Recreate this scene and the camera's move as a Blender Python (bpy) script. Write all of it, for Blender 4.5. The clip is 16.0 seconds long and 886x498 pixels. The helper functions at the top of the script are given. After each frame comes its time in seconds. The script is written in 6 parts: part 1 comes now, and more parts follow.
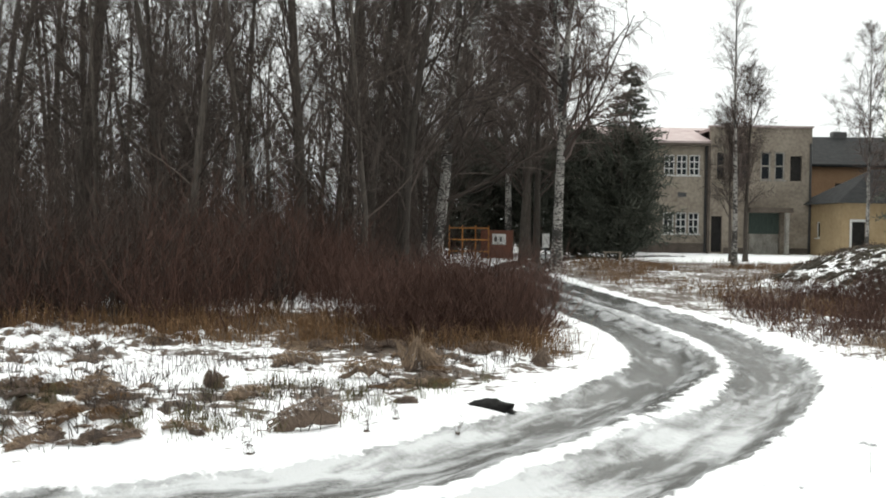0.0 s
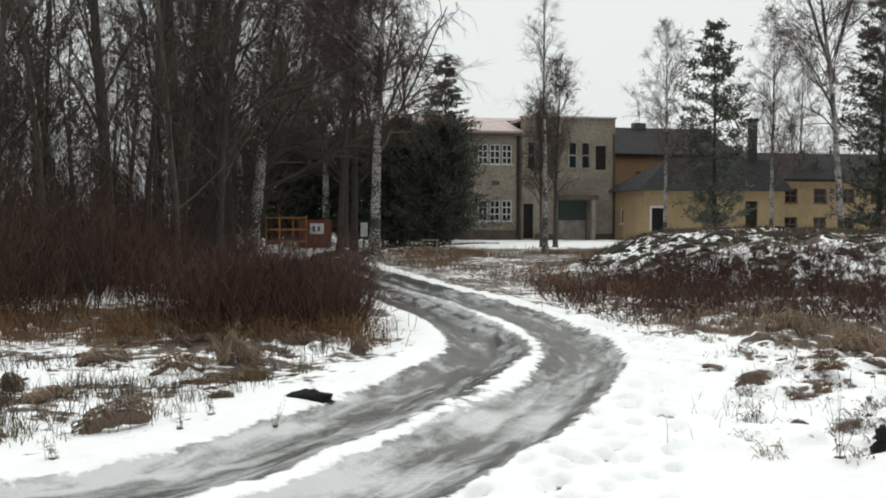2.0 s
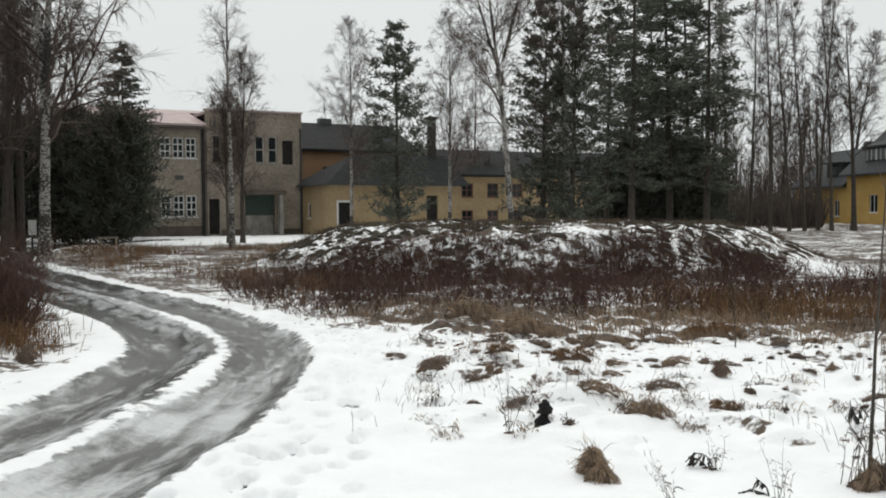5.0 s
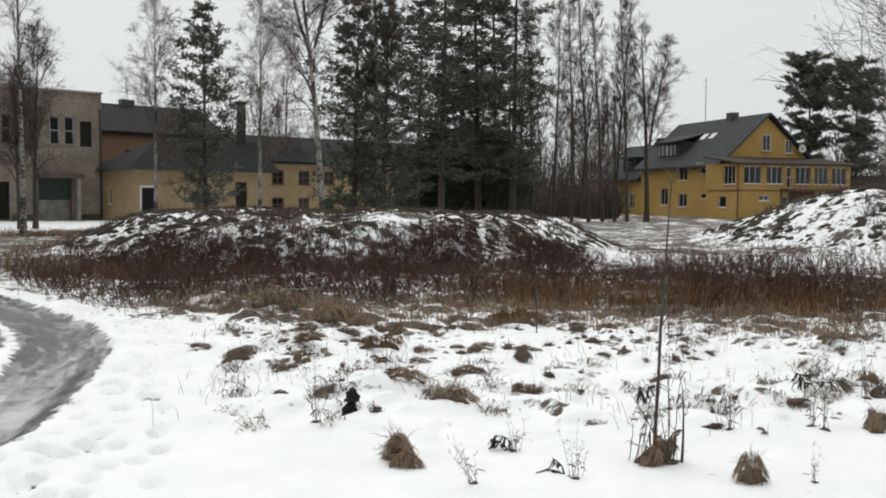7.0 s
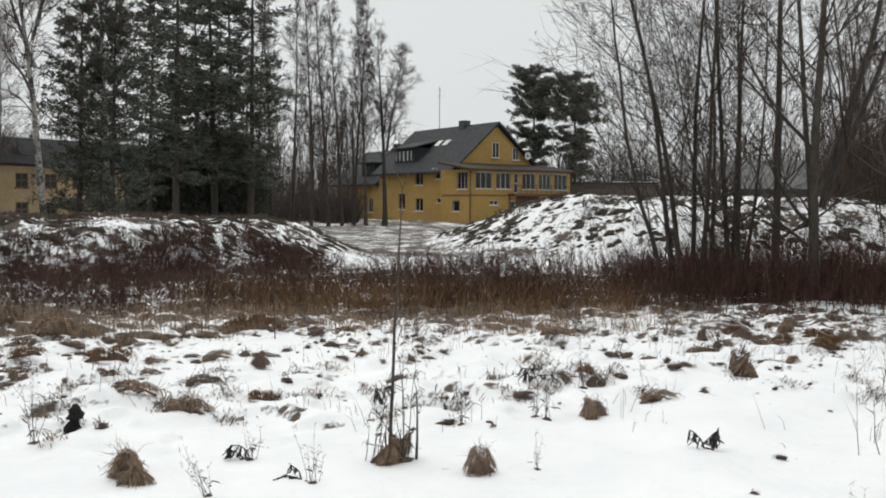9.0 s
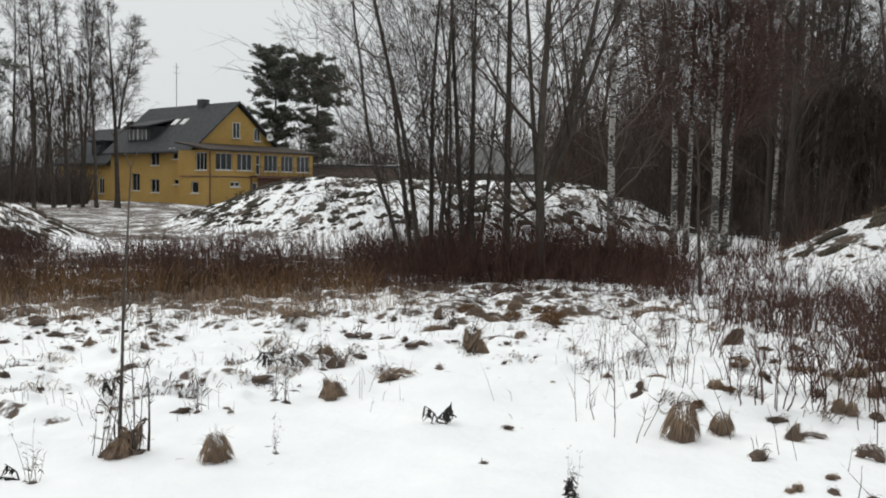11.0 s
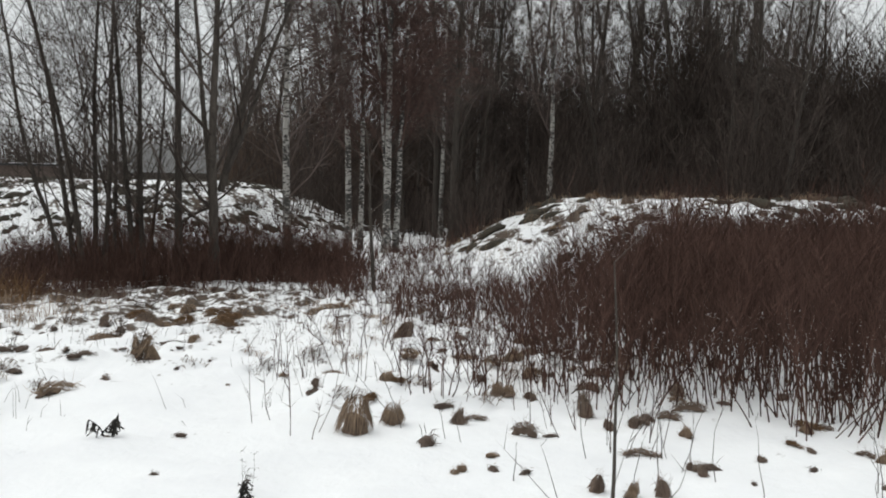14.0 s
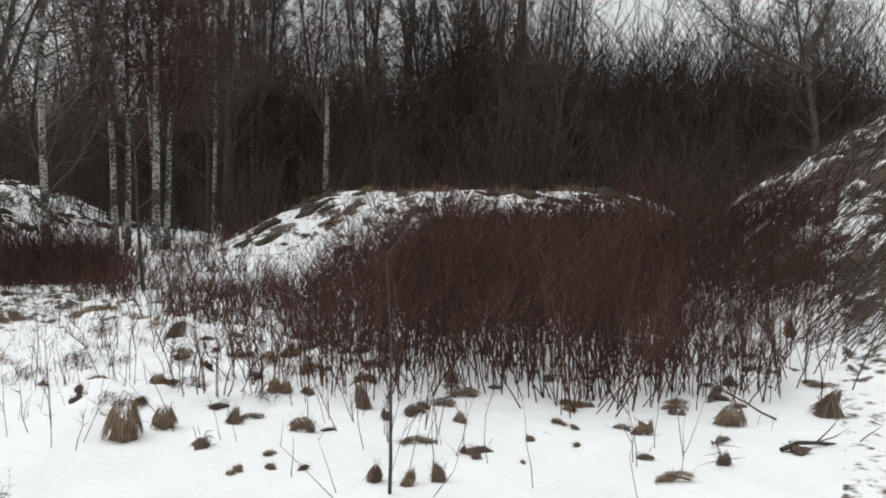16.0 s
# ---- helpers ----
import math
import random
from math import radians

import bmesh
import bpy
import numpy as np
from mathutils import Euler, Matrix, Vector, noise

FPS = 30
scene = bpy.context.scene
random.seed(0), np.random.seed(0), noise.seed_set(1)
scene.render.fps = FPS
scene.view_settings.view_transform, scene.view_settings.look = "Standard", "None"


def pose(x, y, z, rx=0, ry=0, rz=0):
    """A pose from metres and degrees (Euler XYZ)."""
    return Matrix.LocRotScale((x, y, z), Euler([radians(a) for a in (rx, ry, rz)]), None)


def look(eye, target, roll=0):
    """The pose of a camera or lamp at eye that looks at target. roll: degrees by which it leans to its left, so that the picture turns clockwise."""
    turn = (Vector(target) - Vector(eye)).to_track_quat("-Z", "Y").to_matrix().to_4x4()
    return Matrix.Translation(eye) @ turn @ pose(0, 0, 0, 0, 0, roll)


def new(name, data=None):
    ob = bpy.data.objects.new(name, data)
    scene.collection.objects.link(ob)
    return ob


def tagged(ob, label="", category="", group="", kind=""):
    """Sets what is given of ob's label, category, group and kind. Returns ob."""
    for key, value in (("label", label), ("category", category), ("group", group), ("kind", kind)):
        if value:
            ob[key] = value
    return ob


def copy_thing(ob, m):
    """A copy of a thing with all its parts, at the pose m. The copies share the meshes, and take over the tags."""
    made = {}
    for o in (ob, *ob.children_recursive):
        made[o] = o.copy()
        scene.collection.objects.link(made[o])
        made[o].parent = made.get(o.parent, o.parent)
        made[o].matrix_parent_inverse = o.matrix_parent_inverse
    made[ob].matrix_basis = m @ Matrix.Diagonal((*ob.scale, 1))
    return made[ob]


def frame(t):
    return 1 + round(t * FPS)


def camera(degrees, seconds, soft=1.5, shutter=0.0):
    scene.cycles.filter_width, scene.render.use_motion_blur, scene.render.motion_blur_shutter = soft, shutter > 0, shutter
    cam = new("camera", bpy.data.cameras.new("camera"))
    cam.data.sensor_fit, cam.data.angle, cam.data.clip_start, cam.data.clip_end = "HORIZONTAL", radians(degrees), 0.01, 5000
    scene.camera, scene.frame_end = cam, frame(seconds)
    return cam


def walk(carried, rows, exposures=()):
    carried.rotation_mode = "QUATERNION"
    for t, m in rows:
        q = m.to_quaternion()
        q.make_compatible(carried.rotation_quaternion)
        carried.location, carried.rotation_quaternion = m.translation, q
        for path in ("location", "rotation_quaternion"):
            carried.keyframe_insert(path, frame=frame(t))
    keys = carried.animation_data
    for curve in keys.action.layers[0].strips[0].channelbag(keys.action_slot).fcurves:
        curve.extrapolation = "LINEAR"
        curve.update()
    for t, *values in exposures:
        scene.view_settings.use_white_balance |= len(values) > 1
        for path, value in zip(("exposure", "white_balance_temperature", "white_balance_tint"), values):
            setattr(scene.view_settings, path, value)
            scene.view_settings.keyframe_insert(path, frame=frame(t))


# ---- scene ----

# ================= camera and walk =================
cam = camera(49.33, 16.0, soft=1.9)
EYE, ARM = 1.6, 0.14
# seconds, heading, tilt, lean of a camera turned at arm's length on one spot
TURNS = [
    (0.0, 0.05, -1.41, 0.72), (0.5, -2.74, -2.04, 0.74), (1.0, -5.07, -1.50, 0.46), (1.5, -8.50, -1.39, 0.49),
    (2.0, -10.68, -1.98, 0.11), (2.5, -13.80, -1.88, -0.05), (3.0, -17.62, -1.83, -0.18), (3.5, -20.36, -1.72, -0.29),
    (4.0, -22.80, -1.91, -0.21), (4.5, -25.28, -1.97, -0.23), (5.0, -28.99, -2.33, -0.36), (7.5, -43.32, -2.61, 0.49),
    (8.0, -47.21, -2.09, 0.32), (10.5, -66.95, -3.74, 1.08), (11.0, -70.65, -3.48, 0.95), (11.5, -75.69, -3.91, 1.09),
    (12.0, -79.10, -3.48, 0.89), (12.5, -81.40, -3.42, 1.12), (13.0, -84.08, -3.16, 0.94), (13.5, -87.06, -3.17, 0.61),
    (14.0, -89.60, -3.24, 0.72), (14.5, -93.42, -3.78, 0.55), (15.0, -96.23, -3.75, 0.59), (15.5, -99.68, -3.72, 0.37),
    (16.0, -102.72, -3.52, 0.15),
]


def turned(yaw, pitch, roll):
    y, p = radians(yaw), radians(pitch)
    eye = Vector((-ARM * math.sin(y), ARM * math.cos(y), EYE))
    return look(eye, eye + Vector((-math.sin(y) * math.cos(p), math.cos(y) * math.cos(p), math.sin(p))), roll)


PATH = [(t, turned(y, p, r)) for t, y, p, r in TURNS]
walk(cam, PATH, exposures=[(0.0, 0.68, 6560, 5), (1.5, 0.36, 6550, 5), (3.0, 0.09, 6530, 6), (5.0, 0.12, 6525, 6), (7.5, 0.11, 6520, 7), (10.5, 0.10, 6490, 7), (13.0, 0.10, 6440, 7), (16.0, 0.10, 6440, 7)])

# ================= light =================
world = bpy.data.worlds.new("overcast_sky")
scene.world = world
world.use_nodes = True
wn, wl = world.node_tree.nodes, world.node_tree.links
sky = wn.new("ShaderNodeTexSky")
sky.sky_type, sky.sun_disc = "NISHITA", False
sky.sun_elevation, sky.sun_rotation = radians(58), radians(20)
sky.air_density, sky.dust_density, sky.ozone_density = 1.0, 3.0, 1.0
grey = wn.new("ShaderNodeHueSaturation")
grey.inputs["Saturation"].default_value = 0.06
grey.inputs["Value"].default_value = 1.0
veil = wn.new("ShaderNodeMix")
veil.data_type = "RGBA"
veil.inputs[0].default_value = 0.8
veil.inputs[7].default_value = (7.6, 7.75, 7.9, 1)
wl.new(sky.outputs[0], grey.inputs["Color"])
wl.new(grey.outputs[0], veil.inputs[6])
wl.new(veil.outputs[2], wn["Background"].inputs["Color"])
wn["Background"].inputs["Strength"].default_value = 0.096
sun = new("sun", bpy.data.lights.new("sun", "SUN"))
sun.data.energy, sun.data.angle, sun.data.color = 1.5, radians(70), (1.0, 0.97, 0.93)
sun.matrix_world = look((0, 0, 60), (-3, -8, 45))


# ================= numbers and noise =================
def lattice(ix, iy, seed):
    n = (ix.astype(np.int64) * 374761393 + iy.astype(np.int64) * 668265263 + seed * 1442695041) & 0x7FFFFFFF
    n = ((n ^ (n >> 13)) * 1274126177) & 0x7FFFFFFF
    return ((n ^ (n >> 16)) & 0xFFFF) / 65535.0


def bumps(x, y, size, seed=0):
    """Smooth noise from 0 to 1 with features of that size."""
    x, y = np.asarray(x, float) / size, np.asarray(y, float) / size
    ix, iy = np.floor(x), np.floor(y)
    u, v = x - ix, y - iy
    u, v = u * u * (3 - 2 * u), v * v * (3 - 2 * v)
    a, b = lattice(ix, iy, seed), lattice(ix + 1, iy, seed)
    c, d = lattice(ix, iy + 1, seed), lattice(ix + 1, iy + 1, seed)
    return (a * (1 - u) + b * u) * (1 - v) + (c * (1 - u) + d * u) * v


def ramp(v, lo, hi):
    k = np.clip((np.asarray(v, float) - lo) / (hi - lo), 0, 1)
    return k * k * (3 - 2 * k)


def polar(az, d):
    a = radians(az)
    return d * math.sin(a), d * math.cos(a)


# the middle of the track, bending from the foreground to the birches
TRACK = [(-9.0, 2.2), (-4.0, 4.2), (-1.6, 5.1), (-0.1, 5.9), (0.75, 6.9), (1.65, 8.15), (2.5, 9.6), (3.15, 11.1), (3.5, 12.8), (3.55, 14.8),
         (3.35, 17.3), (3.0, 20.8), (2.6, 26.0), (2.4, 31.5), (3.0, 38.0), (5.0, 46.0), (9.0, 52.0), (14.0, 56.0)]


def smooth_line(points, step=0.15):
    p = [Vector((x, y, 0)) for x, y in points]
    out = []
    for i in range(len(p) - 1):
        a, b, c, d = p[max(i - 1, 0)], p[i], p[i + 1], p[min(i + 2, len(p) - 1)]
        n = max(2, int((c - b).length / step))
        for k in range(n):
            t = k / n
            out.append(0.5 * ((2 * b) + (c - a) * t + (2 * a - 5 * b + 4 * c - d) * t * t + (3 * b - a - 3 * c + d) * t ** 3))
    return np.array([(q.x, q.y) for q in out])


LINE = smooth_line(TRACK)
DIRS = np.gradient(LINE, axis=0)
DIRS /= np.linalg.norm(DIRS, axis=1)[:, None]


def beside(x, y):
    """Signed distance from the track's middle (positive on its right-hand side) and the way along it."""
    x, y = np.ravel(x), np.ravel(y)
    off, along = np.full(len(x), 99.0), np.zeros(len(x))
    near = np.where((x > -12) & (x < 17) & (y > -2) & (y < 60))[0]
    for part_ in np.array_split(near, max(1, len(near) // 4000)):
        d = np.stack([x[part_], y[part_]], 1)[:, None] - LINE[None]
        k = (d ** 2).sum(-1).argmin(1)
        v = d[np.arange(len(part_)), k]
        t = DIRS[k]
        off[part_] = t[:, 1] * v[:, 0] - t[:, 0] * v[:, 1]
        ends = (k == 0) | (k == len(LINE) - 1)
        off[part_] = np.where(ends, 99.0, off[part_])
        along[part_] = k * 0.15 + (t * v).sum(1)
    return off, along


def hill(x, y, cx, cy, rx, ry, turn, h, flat=0.45):
    c, s = math.cos(radians(turn)), math.sin(radians(turn))
    u, v = ((x - cx) * c + (y - cy) * s) / rx, (-(x - cx) * s + (y - cy) * c) / ry
    r = np.sqrt(u * u + v * v)
    return h * (1 - ramp(r, flat, 1.0))


def mounds(x, y):
    m1 = hill(x, y, 15.8, 23.0, 8.9, 7.2, -34, 1.12, 0.58)
    m2 = hill(x, y, 34.5, 12.4, 11.6, 7.0, -69, 1.9, 0.4)
    m3 = hill(x, y, 24.2, -6.5, 7.9, 6.4, -78, 1.48, 0.42)
    m4 = hill(x, y, 12.4, -12.7, 10.6, 8.4, -30, 3.15, 0.1)
    return m1, m2, m3, m4


def hummocks(x, y, off):
    """Snowed-over tussocks: how high they stand, in the rougher parts of the field."""
    far = np.sqrt(x * x + y * y)
    rough_ = ramp(bumps(x, y, 2.6, 5) + 0.06 * (far - 7), 0.35, 0.7) * ramp(far, 5.6, 7.5) * (1 - ramp(far, 14.5, 18)) * ramp(np.abs(off), 1.9, 2.5)
    return rough_ * (1 + 0.15 * (off < 0)) * (0.065 * ramp(bumps(x, y, 0.47, 90), 0.5, 0.85) + 0.065 * ramp(bumps(x, y, 0.23, 91), 0.5, 0.8))


def foot_marks(x, y, off, along):
    """Steps trodden along the track's right-hand bank, in several wandering lines."""
    marks = np.zeros(np.shape(off))
    for k, (middle, pace) in enumerate(((1.26, 0.27), (1.40, 0.24), (1.55, 0.29), (1.70, 0.25), (1.86, 0.33), (2.05, 0.42))):
        n = np.floor(along / pace)
        chance = lattice(n, 0 * n + k, 15)
        da = along - (n + 0.3 + 0.4 * lattice(n, 0 * n + k, 16)) * pace
        do = off - middle - 0.09 * np.where(n % 2 == 0, 1, -1) - 0.26 * (lattice(n, 0 * n + k, 17) - 0.5)
        marks = np.maximum(marks, np.exp(-((da / 0.085) ** 2 + (do / 0.05) ** 2) ** 2) * (chance > 0.25) * (0.5 + chance))
    return marks * (y > 4) * (y < 17)


def height(x, y):
    x, y = np.asarray(x, float), np.asarray(y, float)
    shape = x.shape
    off, along = beside(x, y)
    off = off.reshape(shape)
    far = np.sqrt(x * x + y * y)
    m = mounds(x, y)
    hm = sum(m)
    road = 1 - ramp(np.abs(off), 1.15, 1.6)
    z = 0.05 * (bumps(x, y, 3.1, 1) - 0.5) + hm
    lump = np.maximum(0, bumps(x, y, 0.55, 2) - 0.55) * 0.22 * bumps(x, y, 1.9, 3) + 0.035 * (bumps(x, y, 0.21, 4) - 0.5)
    quiet = 0.5 + 0.5 * ramp(bumps(x, y, 2.6, 5) + 0.06 * (far - 7), 0.35, 0.75)
    z = z + lump * quiet * (1 - road) + (0.13 * (bumps(x, y, 0.34, 6) - 0.4) + 0.09 * (bumps(x, y, 1.2, 7) - 0.5)) * np.clip(hm, 0, 1)
    # two wheel ruts with a raised strip of packed snow between them and low banks outside
    rut = np.exp(-((np.abs(off) - 0.62) / 0.36) ** 4)
    wave = bumps(x, y, 0.5, 8) - 0.5
    z = z - road * (0.10 * rut - 0.03 * np.exp(-(off / 0.2) ** 2) * bumps(x, y, 0.4, 14) + 0.03 * wave + 0.035 * (bumps(x, y, 0.19, 13) - 0.5) * (1 - 0.6 * rut) + 0.03 * (bumps(off * 4.0, along.reshape(shape) * 0.7, 1.0, 12) - 0.5))
    z = z + 0.06 * np.exp(-((np.abs(off) - 1.35) / 0.28) ** 2) * bumps(x, y, 0.8, 9)
    # foot marks beside the track
    z = z - 0.07 * foot_marks(x, y, off, along.reshape(shape)) + hummocks(x, y, off)
    return z


def height_at(x, y):
    return float(height(np.array([float(x)]), np.array([float(y)]))[0])


# ================= materials =================
def nodes_of(name):
    m = bpy.data.materials.new(name)
    m.use_nodes = True
    return m, m.node_tree.nodes, m.node_tree.links, m.node_tree.nodes["Principled BSDF"]


def material(name, dark, light, scale=8.0, rough=0.85, metal=0.0, bump=0.3, detail=6.0, stretch=(1, 1, 1), fine=60.0, random_=0.25, specular=0.3):
    """Two scales of noise between two colours, with a fine relief; objects differ a little by chance."""
    m, n, l, p = nodes_of(name)
    tc = n.new("ShaderNodeTexCoord")
    mp = n.new("ShaderNodeMapping")
    mp.inputs["Scale"].default_value = stretch
    l.new(tc.outputs["Object"], mp.inputs[0])
    a, b = n.new("ShaderNodeTexNoise"), n.new("ShaderNodeTexNoise")
    a.inputs["Scale"].default_value, a.inputs["Detail"].default_value = scale, detail
    b.inputs["Scale"].default_value, b.inputs["Detail"].default_value = fine, 3.0
    l.new(mp.outputs[0], a.inputs["Vector"])
    l.new(mp.outputs[0], b.inputs["Vector"])
    mix = n.new("ShaderNodeMath")
    mix.operation = "MULTIPLY_ADD"
    mix.inputs[1].default_value = 0.45
    l.new(b.outputs["Fac"], mix.inputs[0])
    sc = n.new("ShaderNodeMath")
    sc.operation = "MULTIPLY"
    sc.inputs[1].default_value = 0.6
    l.new(a.outputs["Fac"], sc.inputs[0])
    l.new(sc.outputs[0], mix.inputs[2])
    cr = n.new("ShaderNodeValToRGB")
    cr.color_ramp.elements[0].position, cr.color_ramp.elements[1].position = 0.34, 0.68
    cr.color_ramp.elements[0].color, cr.color_ramp.elements[1].color = (*dark, 1), (*light, 1)
    l.new(mix.outputs[0], cr.inputs[0])
    oi = n.new("ShaderNodeObjectInfo")
    mr = n.new("ShaderNodeMapRange")
    mr.inputs["To Min"].default_value, mr.inputs["To Max"].default_value = 1 - random_, 1 + random_
    l.new(oi.outputs["Random"], mr.inputs["Value"])
    hv = n.new("ShaderNodeHueSaturation")
    l.new(mr.outputs[0], hv.inputs["Value"])
    l.new(cr.outputs[0], hv.inputs["Color"])
    l.new(hv.outputs[0], p.inputs["Base Color"])
    p.inputs["Roughness"].default_value, p.inputs["Metallic"].default_value = rough, metal
    p.inputs["Specular IOR Level"].default_value = specular
    bp = n.new("ShaderNodeBump")
    bp.inputs["Strength"].default_value, bp.inputs["Distance"].default_value = bump, 0.02
    l.new(mix.outputs[0], bp.inputs["Height"])
    l.new(bp.outputs[0], p.inputs["Normal"])
    return m


def island_material(name, dark, light, rough=0.9):
    """For twigs and blades: each loose piece its own tone between two colours."""
    m, n, l, p = nodes_of(name)
    g = n.new("ShaderNodeNewGeometry")
    cr = n.new("ShaderNodeValToRGB")
    cr.color_ramp.elements[0].color, cr.color_ramp.elements[1].color = (*dark, 1), (*light, 1)
    l.new(g.outputs["Random Per Island"], cr.inputs[0])
    l.new(cr.outputs[0], p.inputs["Base Color"])
    p.inputs["Roughness"].default_value = rough
    p.inputs["Specular IOR Level"].default_value = 0.15
    return m


def ground_material():
    """Snow, trodden icy ground and dead grass, by the cover stored on the sheet; icy grey also shades the foot marks.
    """
    m, n, l, p = nodes_of("snowy_ground")
    tc = n.new("ShaderNodeTexCoord")

    def noise_tex(scale, detail=5.0, stretch=None):
        t = n.new("ShaderNodeTexNoise")
        t.inputs["Scale"].default_value, t.inputs["Detail"].default_value = scale, detail
        t.inputs["Roughness"].default_value = 0.6
        if stretch:
            mp = n.new("ShaderNodeMapping")
            mp.inputs["Scale"].default_value = stretch
            l.new(tc.outputs["Object"], mp.inputs[0])
            l.new(mp.outputs[0], t.inputs["Vector"])
        else:
            l.new(tc.outputs["Object"], t.inputs["Vector"])
        return t.outputs["Fac"]

    def ramp_of(fac, lo, hi, a, b):
        r = n.new("ShaderNodeValToRGB")
        r.color_ramp.elements[0].position, r.color_ramp.elements[1].position = lo, hi
        r.color_ramp.elements[0].color, r.color_ramp.elements[1].color = (*a, 1), (*b, 1)
        l.new(fac, r.inputs[0])
        return r.outputs[0]

    def over(fac, a, b):
        x = n.new("ShaderNodeMix")
        x.data_type = "RGBA"
        l.new(fac, x.inputs[0])
        l.new(a, x.inputs[6])
        l.new(b, x.inputs[7])
        return x.outputs[2]

    def edge(name, scale, width):
        """The stored cover, broken up at its border by noise."""
        at = n.new("ShaderNodeAttribute")
        at.attribute_name = name
        s = n.new("ShaderNodeMath")
        s.operation = "ADD"
        l.new(at.outputs["Fac"], s.inputs[0])
        l.new(noise_tex(scale, 8.0), s.inputs[1])
        r = n.new("ShaderNodeMapRange")
        r.inputs["From Min"].default_value, r.inputs["From Max"].default_value = 1.0 - width, 1.0 + width
        l.new(s.outputs[0], r.inputs["Value"])
        return r.outputs[0]

    snow = ramp_of(noise_tex(1.3), 0.3, 0.7, (0.80, 0.81, 0.83), (0.88, 0.89, 0.90))
    grass = ramp_of(noise_tex(14.0, 8.0), 0.3, 0.7, (0.024, 0.018, 0.014), (0.115, 0.08, 0.056))
    bare, wet_or_shaded = edge("bare", 7.0, 0.05), edge("icy_or_shaded", 6.0, 0.06)
    sl = n.new("ShaderNodeAttribute")
    sl.attribute_name = "slush"
    am = n.new("ShaderNodeMath")
    am.operation = "MULTIPLY_ADD"
    am.inputs[1].default_value = 1.0
    tk = n.new("ShaderNodeAttribute")
    tk.attribute_name = "track"
    lines = n.new("ShaderNodeTexNoise")
    lines.inputs["Scale"].default_value, lines.inputs["Detail"].default_value, lines.inputs["Distortion"].default_value = 6.0, 9.0, 0.8
    l.new(tk.outputs["Vector"], lines.inputs["Vector"])
    both = n.new("ShaderNodeMath")
    both.operation = "MULTIPLY_ADD"
    both.inputs[1].default_value = 1.25
    l.new(lines.outputs["Fac"], both.inputs[0])
    half = n.new("ShaderNodeMath")
    half.operation = "MULTIPLY"
    half.inputs[1].default_value = 0.45
    l.new(noise_tex(5.5, 12.0), half.inputs[0])
    l.new(half.outputs[0], both.inputs[2])
    grit = n.new("ShaderNodeMath")
    grit.operation = "MULTIPLY_ADD"
    grit.inputs[1].default_value = 0.30
    l.new(noise_tex(34.0, 6.0), grit.inputs[0])
    l.new(both.outputs[0], grit.inputs[2])
    l.new(grit.outputs[0], am.inputs[0])
    l.new(sl.outputs["Fac"], am.inputs[2])
    spread = n.new("ShaderNodeMapRange")
    spread.inputs["From Min"].default_value, spread.inputs["From Max"].default_value = 1.20, 1.66
    l.new(am.outputs[0], spread.inputs["Value"])
    icy_or_shaded = ramp_of(spread.outputs[0], 0.0, 1.0, (0.038, 0.038, 0.034), (0.50, 0.51, 0.52))
    base = over(bare, over(wet_or_shaded, snow, icy_or_shaded), grass)
    l.new(base, p.inputs["Base Color"])
    rr = n.new("ShaderNodeMapRange")
    rr.inputs["To Min"].default_value, rr.inputs["To Max"].default_value = 0.75, 0.22
    l.new(wet_or_shaded, rr.inputs["Value"])
    l.new(rr.outputs[0], p.inputs["Roughness"])
    p.inputs["Specular IOR Level"].default_value = 0.35
    bp = n.new("ShaderNodeBump")
    bp.inputs["Distance"].default_value = 0.03
    bs = n.new("ShaderNodeMapRange")
    bs.inputs["To Min"].default_value, bs.inputs["To Max"].default_value = 0.6, 0.7
    l.new(wet_or_shaded, bs.inputs["Value"])
    l.new(bs.outputs[0], bp.inputs["Strength"])
    l.new(noise_tex(12.0, 9.0), bp.inputs["Height"])
    l.new(bp.outputs[0], p.inputs["Normal"])
    return m


def birch_material():
    """White bark with dark cross bands and dark scars, darker at the foot by its own rough bark."""
    m, n, l, p = nodes_of("birch_bark")
    tc = n.new("ShaderNodeTexCoord")
    mp = n.new("ShaderNodeMapping")
    mp.inputs["Scale"].default_value = (3.4, 3.4, 7.0)
    l.new(tc.outputs["Object"], mp.inputs[0])
    a = n.new("ShaderNodeTexNoise")
    a.inputs["Scale"].default_value, a.inputs["Detail"].default_value = 3.2, 6.0
    l.new(mp.outputs[0], a.inputs["Vector"])
    big = n.new("ShaderNodeTexNoise")
    big.inputs["Scale"].default_value, big.inputs["Detail"].default_value = 1.1, 3.0
    l.new(tc.outputs["Object"], big.inputs["Vector"])
    both = n.new("ShaderNodeMath")
    both.operation = "MULTIPLY_ADD"
    both.inputs[1].default_value = 0.9
    l.new(big.outputs["Fac"], both.inputs[0])
    l.new(a.outputs["Fac"], both.inputs[2])
    cr = n.new("ShaderNodeValToRGB")
    cr.color_ramp.elements[0].position, cr.color_ramp.elements[1].position = 0.92, 1.05
    cr.color_ramp.elements[0].color, cr.color_ramp.elements[1].color = (0.05, 0.046, 0.042, 1), (0.40, 0.38, 0.352, 1)
    l.new(both.outputs[0], cr.inputs[0])
    l.new(cr.outputs[0], p.inputs["Base Color"])
    p.inputs["Roughness"].default_value = 0.8
    return m


